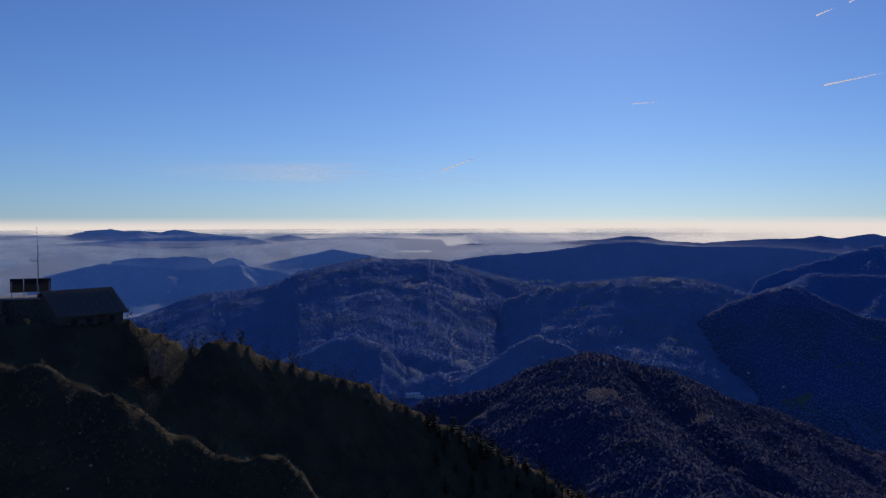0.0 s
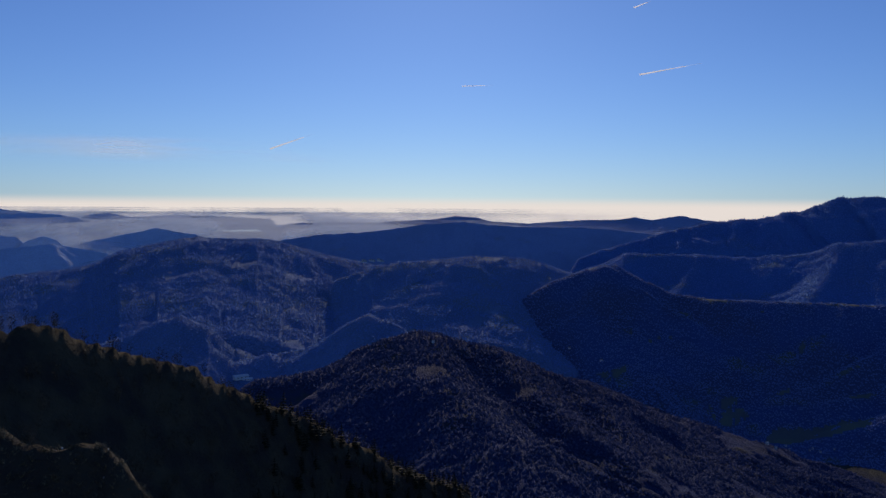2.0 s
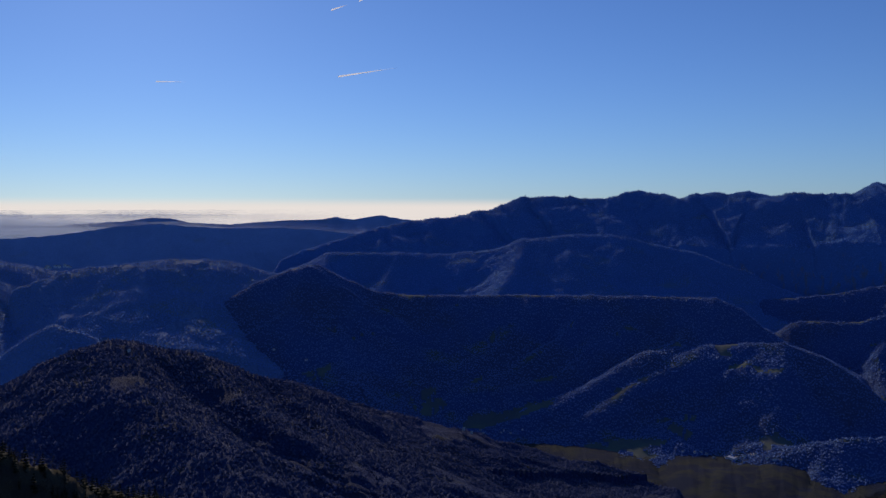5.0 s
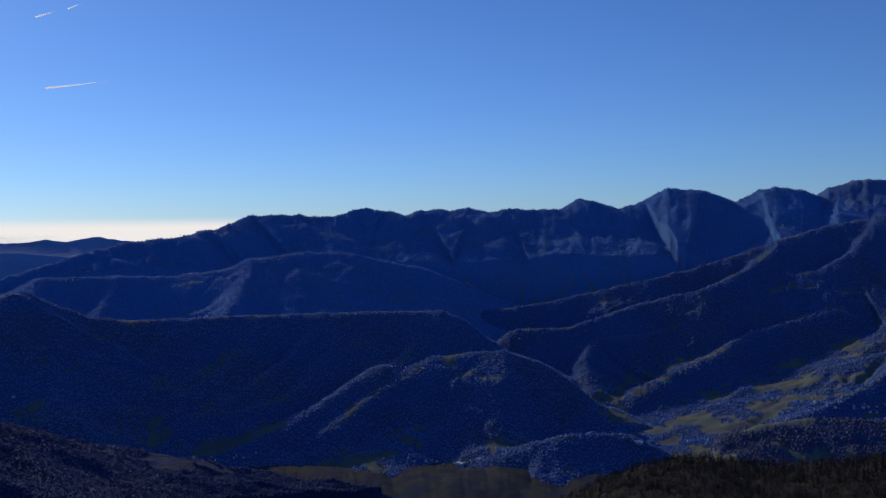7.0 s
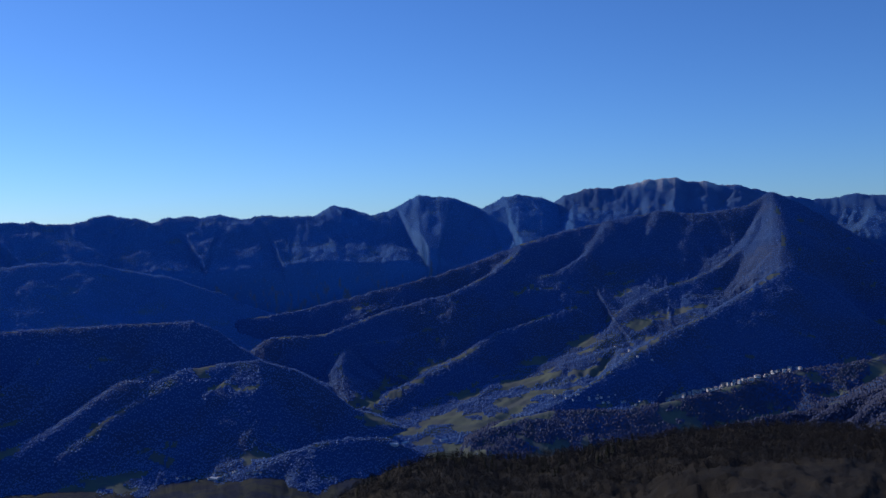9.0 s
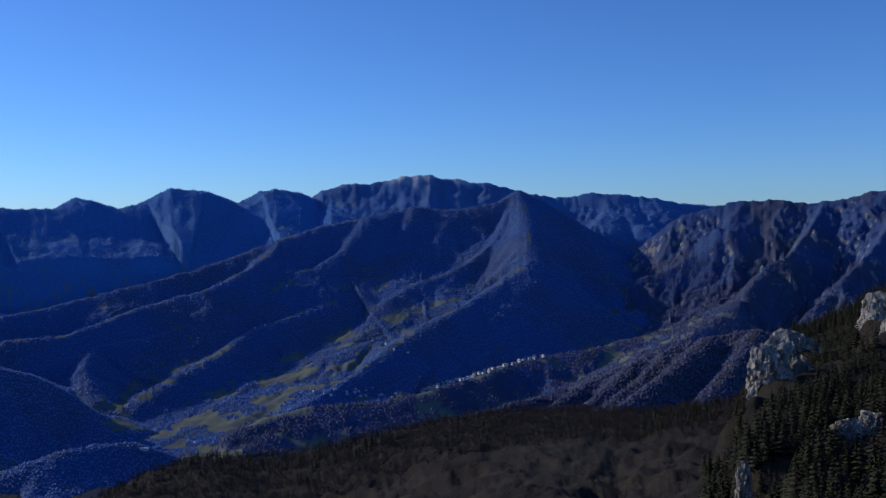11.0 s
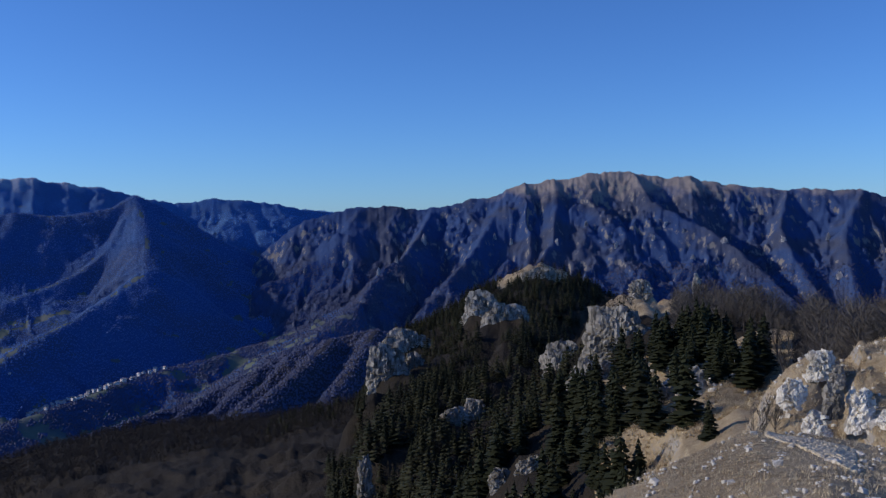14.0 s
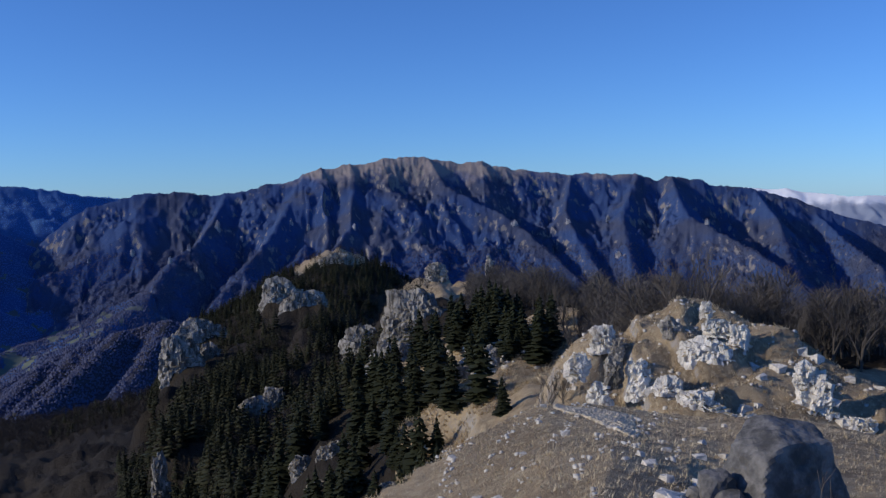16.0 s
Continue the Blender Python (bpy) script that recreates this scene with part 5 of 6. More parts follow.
for ob in spruces:
    for c in ob.children:
        bpy.data.objects.remove(c)
    bpy.data.objects.remove(ob)

far_spruce = [spruce_parts(50 + i, 10.0, 8, 6) for i in range(6)]


def stand(a, d):
    """Where spruces crowd together, clear of the rocks and of the crag's grassy top."""
    x, y = d * np.sin(np.radians(a)), d * np.cos(np.radians(a))
    open_top = (a > 101.8) & (a < 105.6) & (d > 565) | (a > 104.2) & (a < 114.5) & (d > 262) & (d < 335)
    return clear_of_rocks(a, d) & ~open_top & (fbm(x / 26, y / 26, 3, 15) > -0.22)


trees = scatter(rng, 3300, (92.8, 109.5), (150, 650), stand, 0.3, 0.85)
trees += scatter(rng, 900, (91, 101), (140, 320), stand, 0.25, 0.8)
trees += scatter(rng, 200, (87.5, 94), (540, 650), low=0.35, high=0.8)
stuff("spruce_forest", far_spruce, trees, NEEDLES_FAR, "dense dark spruce forest covering the ridge", "forest")
trees = scatter(rng, 900, (-1.0, 16), (95, 163), low=0.1, high=0.33)
trees += scatter(rng, 60, (66, 72), (640, 800), lambda a, d: fbm(a, d * 0.02, 2, 8) > 0.15, 0.5, 0.9) + scatter(rng, 90, (54, 66), (700, 815), low=0.5, high=0.9)
stuff("spruce_forest", far_spruce, trees, NEEDLES_FAR, "dark spruces on the falling spur", "forest")


g = Nodes("far_bare_twigs", 0.95, 0.1)
FAR_TWIGS = g.done(g.mix(g.island, (0.030, 0.026, 0.023, 1), (0.066, 0.056, 0.048, 1)))


g = Nodes("scrub_twigs", 0.95, 0.1)
SCRUB = g.done(g.mix(g.island, (0.055, 0.047, 0.034, 1), (0.15, 0.125, 0.075, 1)))


def thicket(seed, high=7.0, count=150, thick=1.0):
    """The crown of a bare tree far off: a trunk and a rounded cloud of short twigs."""
    rg = random.Random(seed)
    v, f = [], []
    for i in range(count):
        a, up, out = rg.uniform(0, 6.28), rg.uniform(-1.0, 1.0), rg.uniform(0.55, 1.0) ** 0.5
        flat = math.sqrt(1 - up * up)
        tip = Vector((math.cos(a) * flat * 0.30 * out, math.sin(a) * flat * 0.30 * out, 0.60 + up * 0.36 * out)) * high
        base = tip - Vector((tip.x * 0.5 + rg.uniform(-0.3, 0.3), tip.y * 0.5 + rg.uniform(-0.3, 0.3), high * rg.uniform(0.03, 0.13)))
        w = Vector((rg.uniform(-1, 1), rg.uniform(-1, 1), rg.uniform(-0.3, 0.3))).normalized() * rg.uniform(0.03, 0.09) * thick
        n = len(v)
        v += [base - w, base + w, tip]
        f.append((n, n + 1, n + 2))
    n = len(v)
    v += [Vector((-0.11, 0, -0.5)), Vector((0.11, 0, -0.5)), Vector((0, 0, high * 0.6)), Vector((0, -0.11, -0.5)), Vector((0, 0.11, -0.5))]
    f += [(n, n + 1, n + 2), (n + 3, n + 4, n + 2)]
    return v, f


bare_far, bare_near = [thicket(70 + i, count=60, thick=2.2) for i in range(6)], [thicket(90 + i, count=330, thick=0.6) for i in range(6)]
woods = scatter(rng, 8500, (52, 95.5), (480, 835), low=0.6, high=1.15)
stuff("beech_wood", bare_far, woods, FAR_TWIGS, "bare brown beech wood on the rounded ridge", "forest")
stuff("scrub", bare_far, scatter(rng, 3200, (-19, 14), (62, 160), low=0.08, high=0.34, sink=0.15), SCRUB, "low brown scrub on the slope below the hut", "shrub")
woods = scatter(rng, 2600, (92.5, 110), (150, 640), clear_of_rocks, 0.35, 0.85, 0.6)
stuff("beech_wood", bare_far, woods, FAR_TWIGS, "bare brown scrub between spruces", "forest")
stuff("beech_wood", bare_near, scatter(rng, 1150, (112.5, 139), (100, 235), lambda a, d: ((d > 168) | (a > 119.5)) & (d > 92 + 0.6 * np.abs(a - 128)), 0.85, 1.35), TWIGS, "bare grey-brown beech wood behind the knob", "forest")

beeches = [make_bare_tree(200 + i, 8.0) for i in range(5)]
spots = scatter(rng, 22, (123.5, 139), (95, 112), low=1.0, high=1.3) + scatter(rng, 8, (116.5, 123), (115, 150), low=0.9, high=1.2)
spots += scatter(rng, 10, (116.6, 118.4), (60, 78), low=0.35, high=0.55)
plant(spots, beeches, "leafless grey beech behind the rocky knob", "tree", "bare trees behind the knob")
for ob in beeches:
    for c in ob.children:
        bpy.data.objects.remove(c)
    bpy.data.objects.remove(ob)


# ---- grass, stones and the path on the near slope ----
def tuft(seed, blades=7, high=0.3):
    rg = random.Random(seed)
    v, f = [], []
    for _ in range(blades):
        a, lean = rg.uniform(0, 6.28), rg.uniform(0.5, 1.7)
        b = Vector((rg.uniform(-0.09, 0.09), rg.uniform(-0.09, 0.09), -0.04))
        tip = b + Vector((math.cos(a) * lean, math.sin(a) * lean, 1)).normalized() * high * rg.uniform(0.6, 1.2)
        w = Vector((-math.sin(a), math.cos(a), 0)) * 0.018
        n = len(v)
        v += [b - w, b + w, tip]
        f.append((n, n + 1, n + 2))
    return v, f


def pebble(seed, size=1.0):
    """An angular stone from a jittered eight-cornered block with a split top."""
    rg = random.Random(seed)
    v = [Vector((sx * rg.uniform(0.3, 0.6), sy * rg.uniform(0.25, 0.5), (0.42 if sz > 0 else -0.3) * rg.uniform(0.6, 1.2))) * size
         for sz in (-1, 1) for sy in (-1, 1) for sx in (-1, 1)] + [Vector((rg.uniform(-0.15, 0.15), rg.uniform(-0.15, 0.15), rg.uniform(0.4, 0.62))) * size]
    quads = [(0, 1, 5, 4), (1, 3, 7, 5), (3, 2, 6, 7), (2, 0, 4, 6)]
    f = [t for a, b, c, d in quads for t in ((a, b, c), (a, c, d))] + [(4, 5, 8), (5, 7, 8), (7, 6, 8), (6, 4, 8)]
    return v, f


rng = random.Random(11)


def off_path(a, d):
    return ~((117.7 < a) & (a < 122.4) & (np.abs(d - 45.5 + 1.35 * (a - 117.6)) < 0.9 + 1.04 * (a - 117.6)))


tufts = [tuft(i) for i in range(8)]
grass = scatter(rng, 13000, (103, 139), (7, 54), off_path, 0.3, 0.9, 0.02)
grass += scatter(rng, 5000, (116, 138), (54, 90), low=0.9, high=1.8, sink=0.02) + []
stuff("dry_grass", tufts, grass, BLADES, "tufts of dry yellow grass on the summit slopes", "grass")
stuff("dry_grass", [tuft(120 + i, 16, 0.5) for i in range(6)], scatter(rng, 4500, (107.5, 119), (105, 164), low=1.0, high=2.2, sink=0.03), BLADES, "dry grass in the saddle between rocks and spruces", "grass")
# Grass blades for the mound, their colour darkened for its shade.
g = Nodes("shade_darkened_blades", 0.9, 0.2)
SHADE_BLADES = g.done(g.mix(g.island, (0.09, 0.075, 0.045, 1), (0.36, 0.31, 0.17, 1)))
stuff("heath", [tuft(80 + i, 10, 0.34) for i in range(6)], scatter(rng, 13000, (-32, -4), (28, 62), lambda a, d: fbm(a * 0.9, d * 0.35, 3, 19) > -0.25, 0.25, 1.0, 0.02), SHADE_BLADES, "tufts of grass on the mound, darkened for its shade", "grass")
tall = [tuft(30 + i, 12, 0.6) for i in range(5)]
stuff("dry_grass", tall, scatter(rng, 700, (131.5, 140), (11, 22), low=0.7, high=1.1, sink=0.02), BLADES, "tall pale dry grass beside the boulder", "grass")

pebbles = [pebble(i) for i in range(10)]
small = scatter(rng, 700, (104, 126), (16, 48), lambda a, d: off_path(a, d) & (fbm(a * 0.5, d * 0.16, 3, 9) > 0.2), 0.05, 0.17, 0.0)
small += scatter(rng, 700, (116, 138), (50, 92), None, 0.12, 0.4, 0.02) + scatter(rng, 90, (-32, -8), (36, 56), low=0.05, high=0.13, sink=0.02)
small += scatter(rng, 400, (110, 117), (120, 158), low=0.3, high=1.2, sink=0.1)
stuff("stones", pebbles, small, STONE, "white limestone stones scattered in dry grass", "stones")
rs = np.random.RandomState(5)
_t, _s = rs.random_sample(4600), rs.uniform(-1, 1, 4600)
_a, _d = 117.6 + 4.8 * _t, 45.5 - 6.5 * _t + _s * (0.9 + 5.0 * _t)
g = Nodes("crushed_limestone", 0.95, 0.15)
_n, _m = g.noise(7.0, 4, 0.7), g.noise(0.9, 4)
GRAVEL = g.done(g.mix(g.ramp(_n, 0.35, 0.7), (0.46, 0.39, 0.28, 1), g.mix(_m, (0.66, 0.565, 0.42, 1), (0.80, 0.70, 0.53, 1))), _n, 0.7, 0.06)
T, W = np.meshgrid(np.linspace(0, 1, 60), np.linspace(-1, 1, 24), indexing="ij")
wide = (0.9 + 5.0 * T) * smooth(0, 0.12, T) * smooth(1, 0.93, T) * (1 + 0.25 * fbm(T * 9, W * 0 + np.sign(W), 3, 61))
A, D = 117.6 + 4.8 * T, 45.5 - 6.5 * T + W * wide
bed = sheet("gravel", D * np.sin(np.radians(A)), D * np.cos(np.radians(A)), ground_height(A, D) + 0.04 - 0.25 * np.abs(W) ** 6, [GRAVEL])
tagged(bed, "bed of pale crushed limestone on the path", "gravel", kind="stuff")
gravel = np.stack([_d * np.sin(np.radians(_a)), _d * np.cos(np.radians(_a)), ground_height(_a, _d), rs.uniform(0.06, 0.18, 4600), rs.uniform(0, 6.28, 4600)], -1).tolist()
stuff("gravel", pebbles, gravel, GRAVEL, "patch of pale limestone rubble on the path", "gravel")

stone_meshes = [mesh_of("stone", *pebble(60 + i), STONE) for i in range(6)]
places = scatter(rng, 40, (106, 128), (14, 46), off_path, 0.15, 0.4, 0.0) + scatter(rng, 40, (117, 137), (52, 80), low=0.5, high=1.1, sink=0.05)
places += scatter(rng, 30, (124, 135), (13, 24), low=0.25, high=0.6, sink=0.0)
for i, (x, y, z, size, turn) in enumerate(places):
    ob = new("stone", stone_meshes[i % 6])
    ob.matrix_basis = Matrix.Translation((x, y, z)) @ pose(0, 0, 0, rng.uniform(-12, 12), rng.uniform(-12, 12), math.degrees(turn)) @ Matrix.Scale(size, 4)
    tagged(ob, "pale angular limestone stone lying in dry grass", "stone", "stones on the slope")


def shrub(seed, az, r, high, label):
    """Bare twigs rising from one root."""
    rg = random.Random(seed)
    root = new("shrub")
    root.matrix_basis = Matrix.Translation(at(az, r, -0.05))
    for _ in range(5):
        tip = Vector((rg.uniform(-0.5, 0.5), rg.uniform(-0.5, 0.5), 1)).normalized() * high * rg.uniform(0.6, 1.1)
        stem = part("stem", tube((0, 0, 0), tip, 0.02, 0.008, 5), BARK, root)
        for _ in range(4):
            b = tip * rg.uniform(0.4, 0.95)
            e = b + (tip.normalized() + Vector((rg.uniform(-0.8, 0.8), rg.uniform(-0.8, 0.8), 0.2))).normalized() * high * rg.uniform(0.2, 0.4)
            part("twig", tube(b, e, 0.009, 0.004, 4), BARK, stem)
    return tagged(root, label, "shrub", "bare shrubs")


shrub(1, 132.6, 18.6, 1.3, "thin leafless shrub before the boulder")
shrub(2, 133.4, 18.9, 1.1, "thin leafless shrub before the boulder")
shrub(3, 131.6, 18.3, 0.7, "low leafless shrub in dry grass")


# ---- the hut on the ridge ----
# Stone darkened: the shade of the backlit buildings is put into the colour.
g = Nodes("backlit_stone_wall", 0.95, 0.2)
_n, _m = g.cells(3.2), g.noise(1.4, 5)
WALL = g.done(g.mix(g.ramp(_n, 0.1, 0.5), (0.05, 0.045, 0.04, 1), g.mix(_m, (0.075, 0.068, 0.06, 1), (0.12, 0.11, 0.10, 1))), _n, 0.8, 0.06)
g = Nodes("dark_roof_sheet", 0.6, 0.4)
_n = g.noise(1.8, 5)
ROOF = g.done(g.mix(_n, (0.055, 0.05, 0.048, 1), (0.10, 0.09, 0.085, 1)), _n, 0.3, 0.02)
g = Nodes("pale_concrete", 0.9, 0.2)
_n = g.noise(2.5, 5)
CONCRETE = g.done(g.mix(_n, (0.30, 0.29, 0.28, 1), (0.42, 0.41, 0.39, 1)), _n, 0.4, 0.02)
g = Nodes("solar_glass", 0.12, 0.6)
PANEL = g.done(g.mix(g.noise(4.0, 2), (0.012, 0.014, 0.025, 1), (0.02, 0.024, 0.04, 1)))
g = Nodes("galvanised_steel", 0.45, 0.5)
g.bsdf.inputs["Metallic"].default_value = 0.8
STEEL = g.done(g.mix(g.noise(6.0, 3), (0.22, 0.22, 0.23, 1), (0.34, 0.34, 0.35, 1)))
g = Nodes("dark_painted_wood", 0.8, 0.3)
WOOD = g.done(g.mix(g.noise(5.0, 4, 0.6, g.stretched(1, 1, 0.15)), (0.045, 0.03, 0.022, 1), (0.09, 0.06, 0.045, 1)))

HUT_D = 99.0


def hut_place(az, el, d=HUT_D):
    return Vector((d * math.sin(radians(az)), d * math.cos(radians(az)), d * math.tan(radians(el))))


base = hut_place(-20.8, -5.9)
hut = new("mountain_hut")
hut.matrix_basis = Matrix.Translation(base) @ pose(0, 0, 0, 0, 0, 20.8 + 34)
tagged(hut, "low stone mountain hut with a dark gabled roof on the ridge", "hut")
part("wall", box(7.4, 4.6, 2.4, 0, 2.3, -1.0, 0.03), WALL, hut)
bm = bmesh.new()
eave, ridge_z = 1.35, 3.75
pts = [(-4.0, -0.5, eave), (4.0, -0.5, eave), (4.0, 5.1, eave), (-4.0, 5.1, eave), (-4.0, 2.3, ridge_z), (4.0, 2.3, ridge_z)]
low = [bm.verts.new((x, y, z - 0.14)) for x, y, z in pts]
top_ = [bm.verts.new(p) for p in pts]
for ring, flip in ((top_, False), (low, True)):
    for f in ((0, 1, 5, 4), (2, 3, 4, 5)):
        bm.faces.new([ring[i] for i in (reversed(f) if flip else f)])
for a, b in ((0, 1), (1, 5), (5, 2), (2, 3), (3, 4), (4, 0)):
    bm.faces.new((low[a], low[b], top_[b], top_[a]))
roof = part("roof", bm, ROOF, hut, "dark sheet-metal gabled roof")
for i in range(11):
    x = -3.75 + i * 0.75
    part("roof_seam", tube((x, -0.46, eave + 0.03), (x, 2.25, ridge_z), 0.025, 0.025, 4), ROOF, roof)
for x in (-3.68, 3.68):
    bm = bmesh.new()
    v = [bm.verts.new(p) for p in ((x - 0.1, 0.02, 1.4), (x - 0.1, 4.58, 1.4), (x - 0.1, 2.3, 3.5), (x + 0.1, 0.02, 1.4), (x + 0.1, 4.58, 1.4), (x + 0.1, 2.3, 3.5))]
    for f in ((0, 2, 1), (3, 4, 5), (0, 1, 4, 3), (1, 2, 5, 4), (2, 0, 3, 5)):
        bm.faces.new([v[i] for i in f])
    part("gable_wall", bm, WALL, hut)
door = part("door", box(0.9, 0.08, 1.9, 1.2, -0.03, -0.7, 0.01), WOOD, hut)
part("handle", box(0.12, 0.05, 0.03, 1.5, -0.09, 0.3), STEEL, door)
for x in (-1.9, -0.3, 2.3):
    frame_ = part("window", box(0.7, 0.08, 0.6, x, -0.03, 0.4, 0.01), WOOD, hut)
    part("pane", box(0.56, 0.02, 0.46, x, -0.082, 0.47), PANEL, frame_)

base = hut_place(-24.1, -5.9, 99.5)
annex = new("flat_roofed_annex")
annex.matrix_basis = Matrix.Translation(base) @ pose(0, 0, 0, 0, 0, 24.1)
tagged(annex, "low flat-roofed stone annex beside the hut", "building")
part("wall", box(5.0, 4.0, 4.0, 0, 2.0, -1.0, 0.03), WALL, annex)
part("roof", box(5.4, 4.4, 0.14, 0, 2.0, 3.0, 0.02), CONCRETE, annex, "pale flat concrete roof slab")

base = hut_place(-25.75, -5.9, 98.0)
tower = new("stone_stack")
tower.matrix_basis = Matrix.Translation(base) @ pose(0, 0, 0, 0, 0, 25.7)
tagged(tower, "rough stone gable stump beside the annex", "wall")
part("stone_block", box(1.6, 1.6, 2.2, 0, 0.8, -0.8, 0.1), WALL, tower)
part("stone_block", box(1.3, 1.4, 1.5, -0.1, 0.8, 1.42, 0.12), WALL, tower)
part("stone_block", box(0.9, 1.2, 1.3, -0.25, 0.8, 2.94, 0.16), WALL, tower)

# solar panels on the annex roof
base = Matrix.Translation(hut_place(-24.0, -5.9, 99.5) + Vector((0, 0, 3.14))) @ pose(0, 0, 0, 0, 0, 24.1)
rack = new("solar_panel_rack")
rack.matrix_basis = base
tagged(rack, "tilted rack of dark solar panels on the annex roof", "solar panel")
for i in range(3):
    x = -1.25 + i * 1.25
    panel = part("panel", box(1.2, 1.75, 0.05, x, 0, 0, 0.01), PANEL, rack, "", Matrix.Translation((0, 1.0, 1.15)) @ pose(0, 0, 0, -52, 0, 0))
    part("panel_frame", box(1.22, 0.05, 0.07, x, -0.87, -0.01), STEEL, panel)
    part("panel_frame", box(1.22, 0.05, 0.07, x, 0.87, -0.01), STEEL, panel)
for x in (-1.7, -0.6, 0.6, 1.7):
    part("leg", tube((x, 0.45, -0.02), (x, 0.62, 1.6), 0.035, 0.035, 6), STEEL, rack)
    part("leg", tube((x, 1.75, -0.02), (x, 1.45, 0.6), 0.035, 0.035, 6), STEEL, rack)
    part("brace", tube((x, 0.55, 0.05), (x, 1.6, 0.5), 0.02, 0.02, 5), STEEL, rack)

mast = new("radio_mast")
mast.matrix_basis = Matrix.Translation(hut_place(-23.6, -5.9, 100.5) + Vector((0, 0, 3.14)))
tagged(mast, "slender steel radio mast with a whip aerial", "mast")
part("pole", tube((0, 0, -0.1), (0, 0, 5.2), 0.06, 0.05, 8), STEEL, mast)
part("whip", tube((0, 0, 5.15), (-0.1, 0, 7.1), 0.025, 0.012, 6), STEEL, mast)
arm = part("arm", tube((-0.75, 0, 3.7), (0.15, 0, 3.7), 0.03, 0.03, 6), STEEL, mast)
for x in (-0.7, -0.4):
    part("dipole", tube((x, 0, 3.55), (x, 0, 3.85), 0.015, 0.015, 5), STEEL, arm)
part("clamp", box(0.16, 0.16, 0.16, 0, 0, 3.62, 0.02), STEEL, mast)
part("cap", box(0.12, 0.12, 0.2, 0, 0, 5.05, 0.02), STEEL, mast)


# ---- cliffs of the massif ----
bpy.context.view_layer.update()
_deps = bpy.context.evaluated_depsgraph_get()


def site(az, el):
    """The place on the far slopes that lies at this bearing and elevation from the summit."""
    way = bearing(az, el)
    start = way * 900
    for _ in range(12):
        hit, place, _, _, ob, _ = scene.ray_cast(_deps, start, way)
        if not hit:
            return way * 2000
        if not ob.name.startswith(("mist", "spruce", "beech", "cloud", "backdrop")):
            return place
        start = place + way * 2
    return place


# Cliff rock with its darker tone tinted blue: haze put into the colour.
g = Nodes("far_limestone_cliff", 0.95, 0.1)
_n, _m = g.noise(0.05, 5, 0.65, g.stretched(1, 1, 0.35)), g.noise(0.3, 4)
CLIFF = g.done(g.mix(g.ramp(_n, 0.36, 0.66), (0.16, 0.18, 0.23, 1), g.mix(_m, (0.40, 0.40, 0.41, 1), (0.60, 0.58, 0.56, 1))), _m, 0.8, 3.0)
massif = next(o for o in bpy.data.objects if o.name.startswith("massif"))
rng = random.Random(31)
# bearing, elevation, width and height of rock faces that stand out of the massif
FACES = [(97.2, -1.5, 34, 62), (95.5, -2.7, 20, 44), (94.4, -3.4, 22, 40), (89.9, -3.2, 18, 30), (92.3, -2.8, 24, 34), (98.6, -2.2, 22, 36), (107.2, -0.6, 22, 40), (111.9, -0.6, 26, 26),
         (115.3, -1.6, 34, 30), (121.0, -1.5, 24, 50), (121.6, -3.7, 30, 44), (118.6, -1.6, 24, 34), (116.9, 0.3, 36, 20), (102.6, -1.7, 18, 44), (101.6, -1.3, 18, 40), (103.8, -0.8, 22, 44),
         (105.4, -1.7, 20, 36), (113.5, -2.6, 26, 28), (113.0, -1.0, 22, 24), (111.2, -1.5, 18, 44), (124.5, -0.9, 30, 36), (126.8, -1.8, 26, 40), (100.0, -0.4, 20, 40), (109.0, -1.9, 20, 36)]
for i, (a, e, w, h) in enumerate(FACES):
    p = site(a, e)
    child("rock_face", core_mesh(w * 0.6, w * 0.35, h * 0.8, w * 0.14, 400 + i, CLIFF), massif, Matrix.Translation(p - Vector((0, 0, h * 0.5)) + p.normalized() * w * 0.06) @ pose(0, 0, 0, 0, 0, -a + rng.uniform(-25, 25)))


# ---- villages in the valley ----
g = Nodes("white_plaster", 0.9, 0.2)
_n = g.noise(0.8, 3)
WHITE = g.done(g.mix(_n, (0.74, 0.72, 0.68, 1), (0.82, 0.80, 0.76, 1)))
g = Nodes("roof_tiles", 0.85, 0.2)
TILES = g.done(g.mix(g.random, (0.36, 0.26, 0.21, 1), (0.50, 0.44, 0.40, 1)))
g = Nodes("bright_sheet_roof", 0.35, 0.5)
SHEET = g.done(g.mix(g.noise(0.3, 3), (0.55, 0.58, 0.62, 1), (0.72, 0.74, 0.78, 1)))
g = Nodes("house_shutters", 0.8, 0.2)
SHUTTER = g.done(g.mix(g.random, (0.05, 0.06, 0.05, 1), (0.10, 0.07, 0.05, 1)))


def gable(lx, ly, z, rise):
    bm = bmesh.new()
    v = [bm.verts.new(p) for p in ((-lx, -ly, z), (lx, -ly, z), (lx, ly, z), (-lx, ly, z), (-lx, 0, z + rise), (lx, 0, z + rise))]
    for f in ((0, 1, 5, 4), (2, 3, 4, 5), (1, 2, 5), (3, 0, 4), (3, 2, 1, 0)):
        bm.faces.new([v[i] for i in f])
    return bm


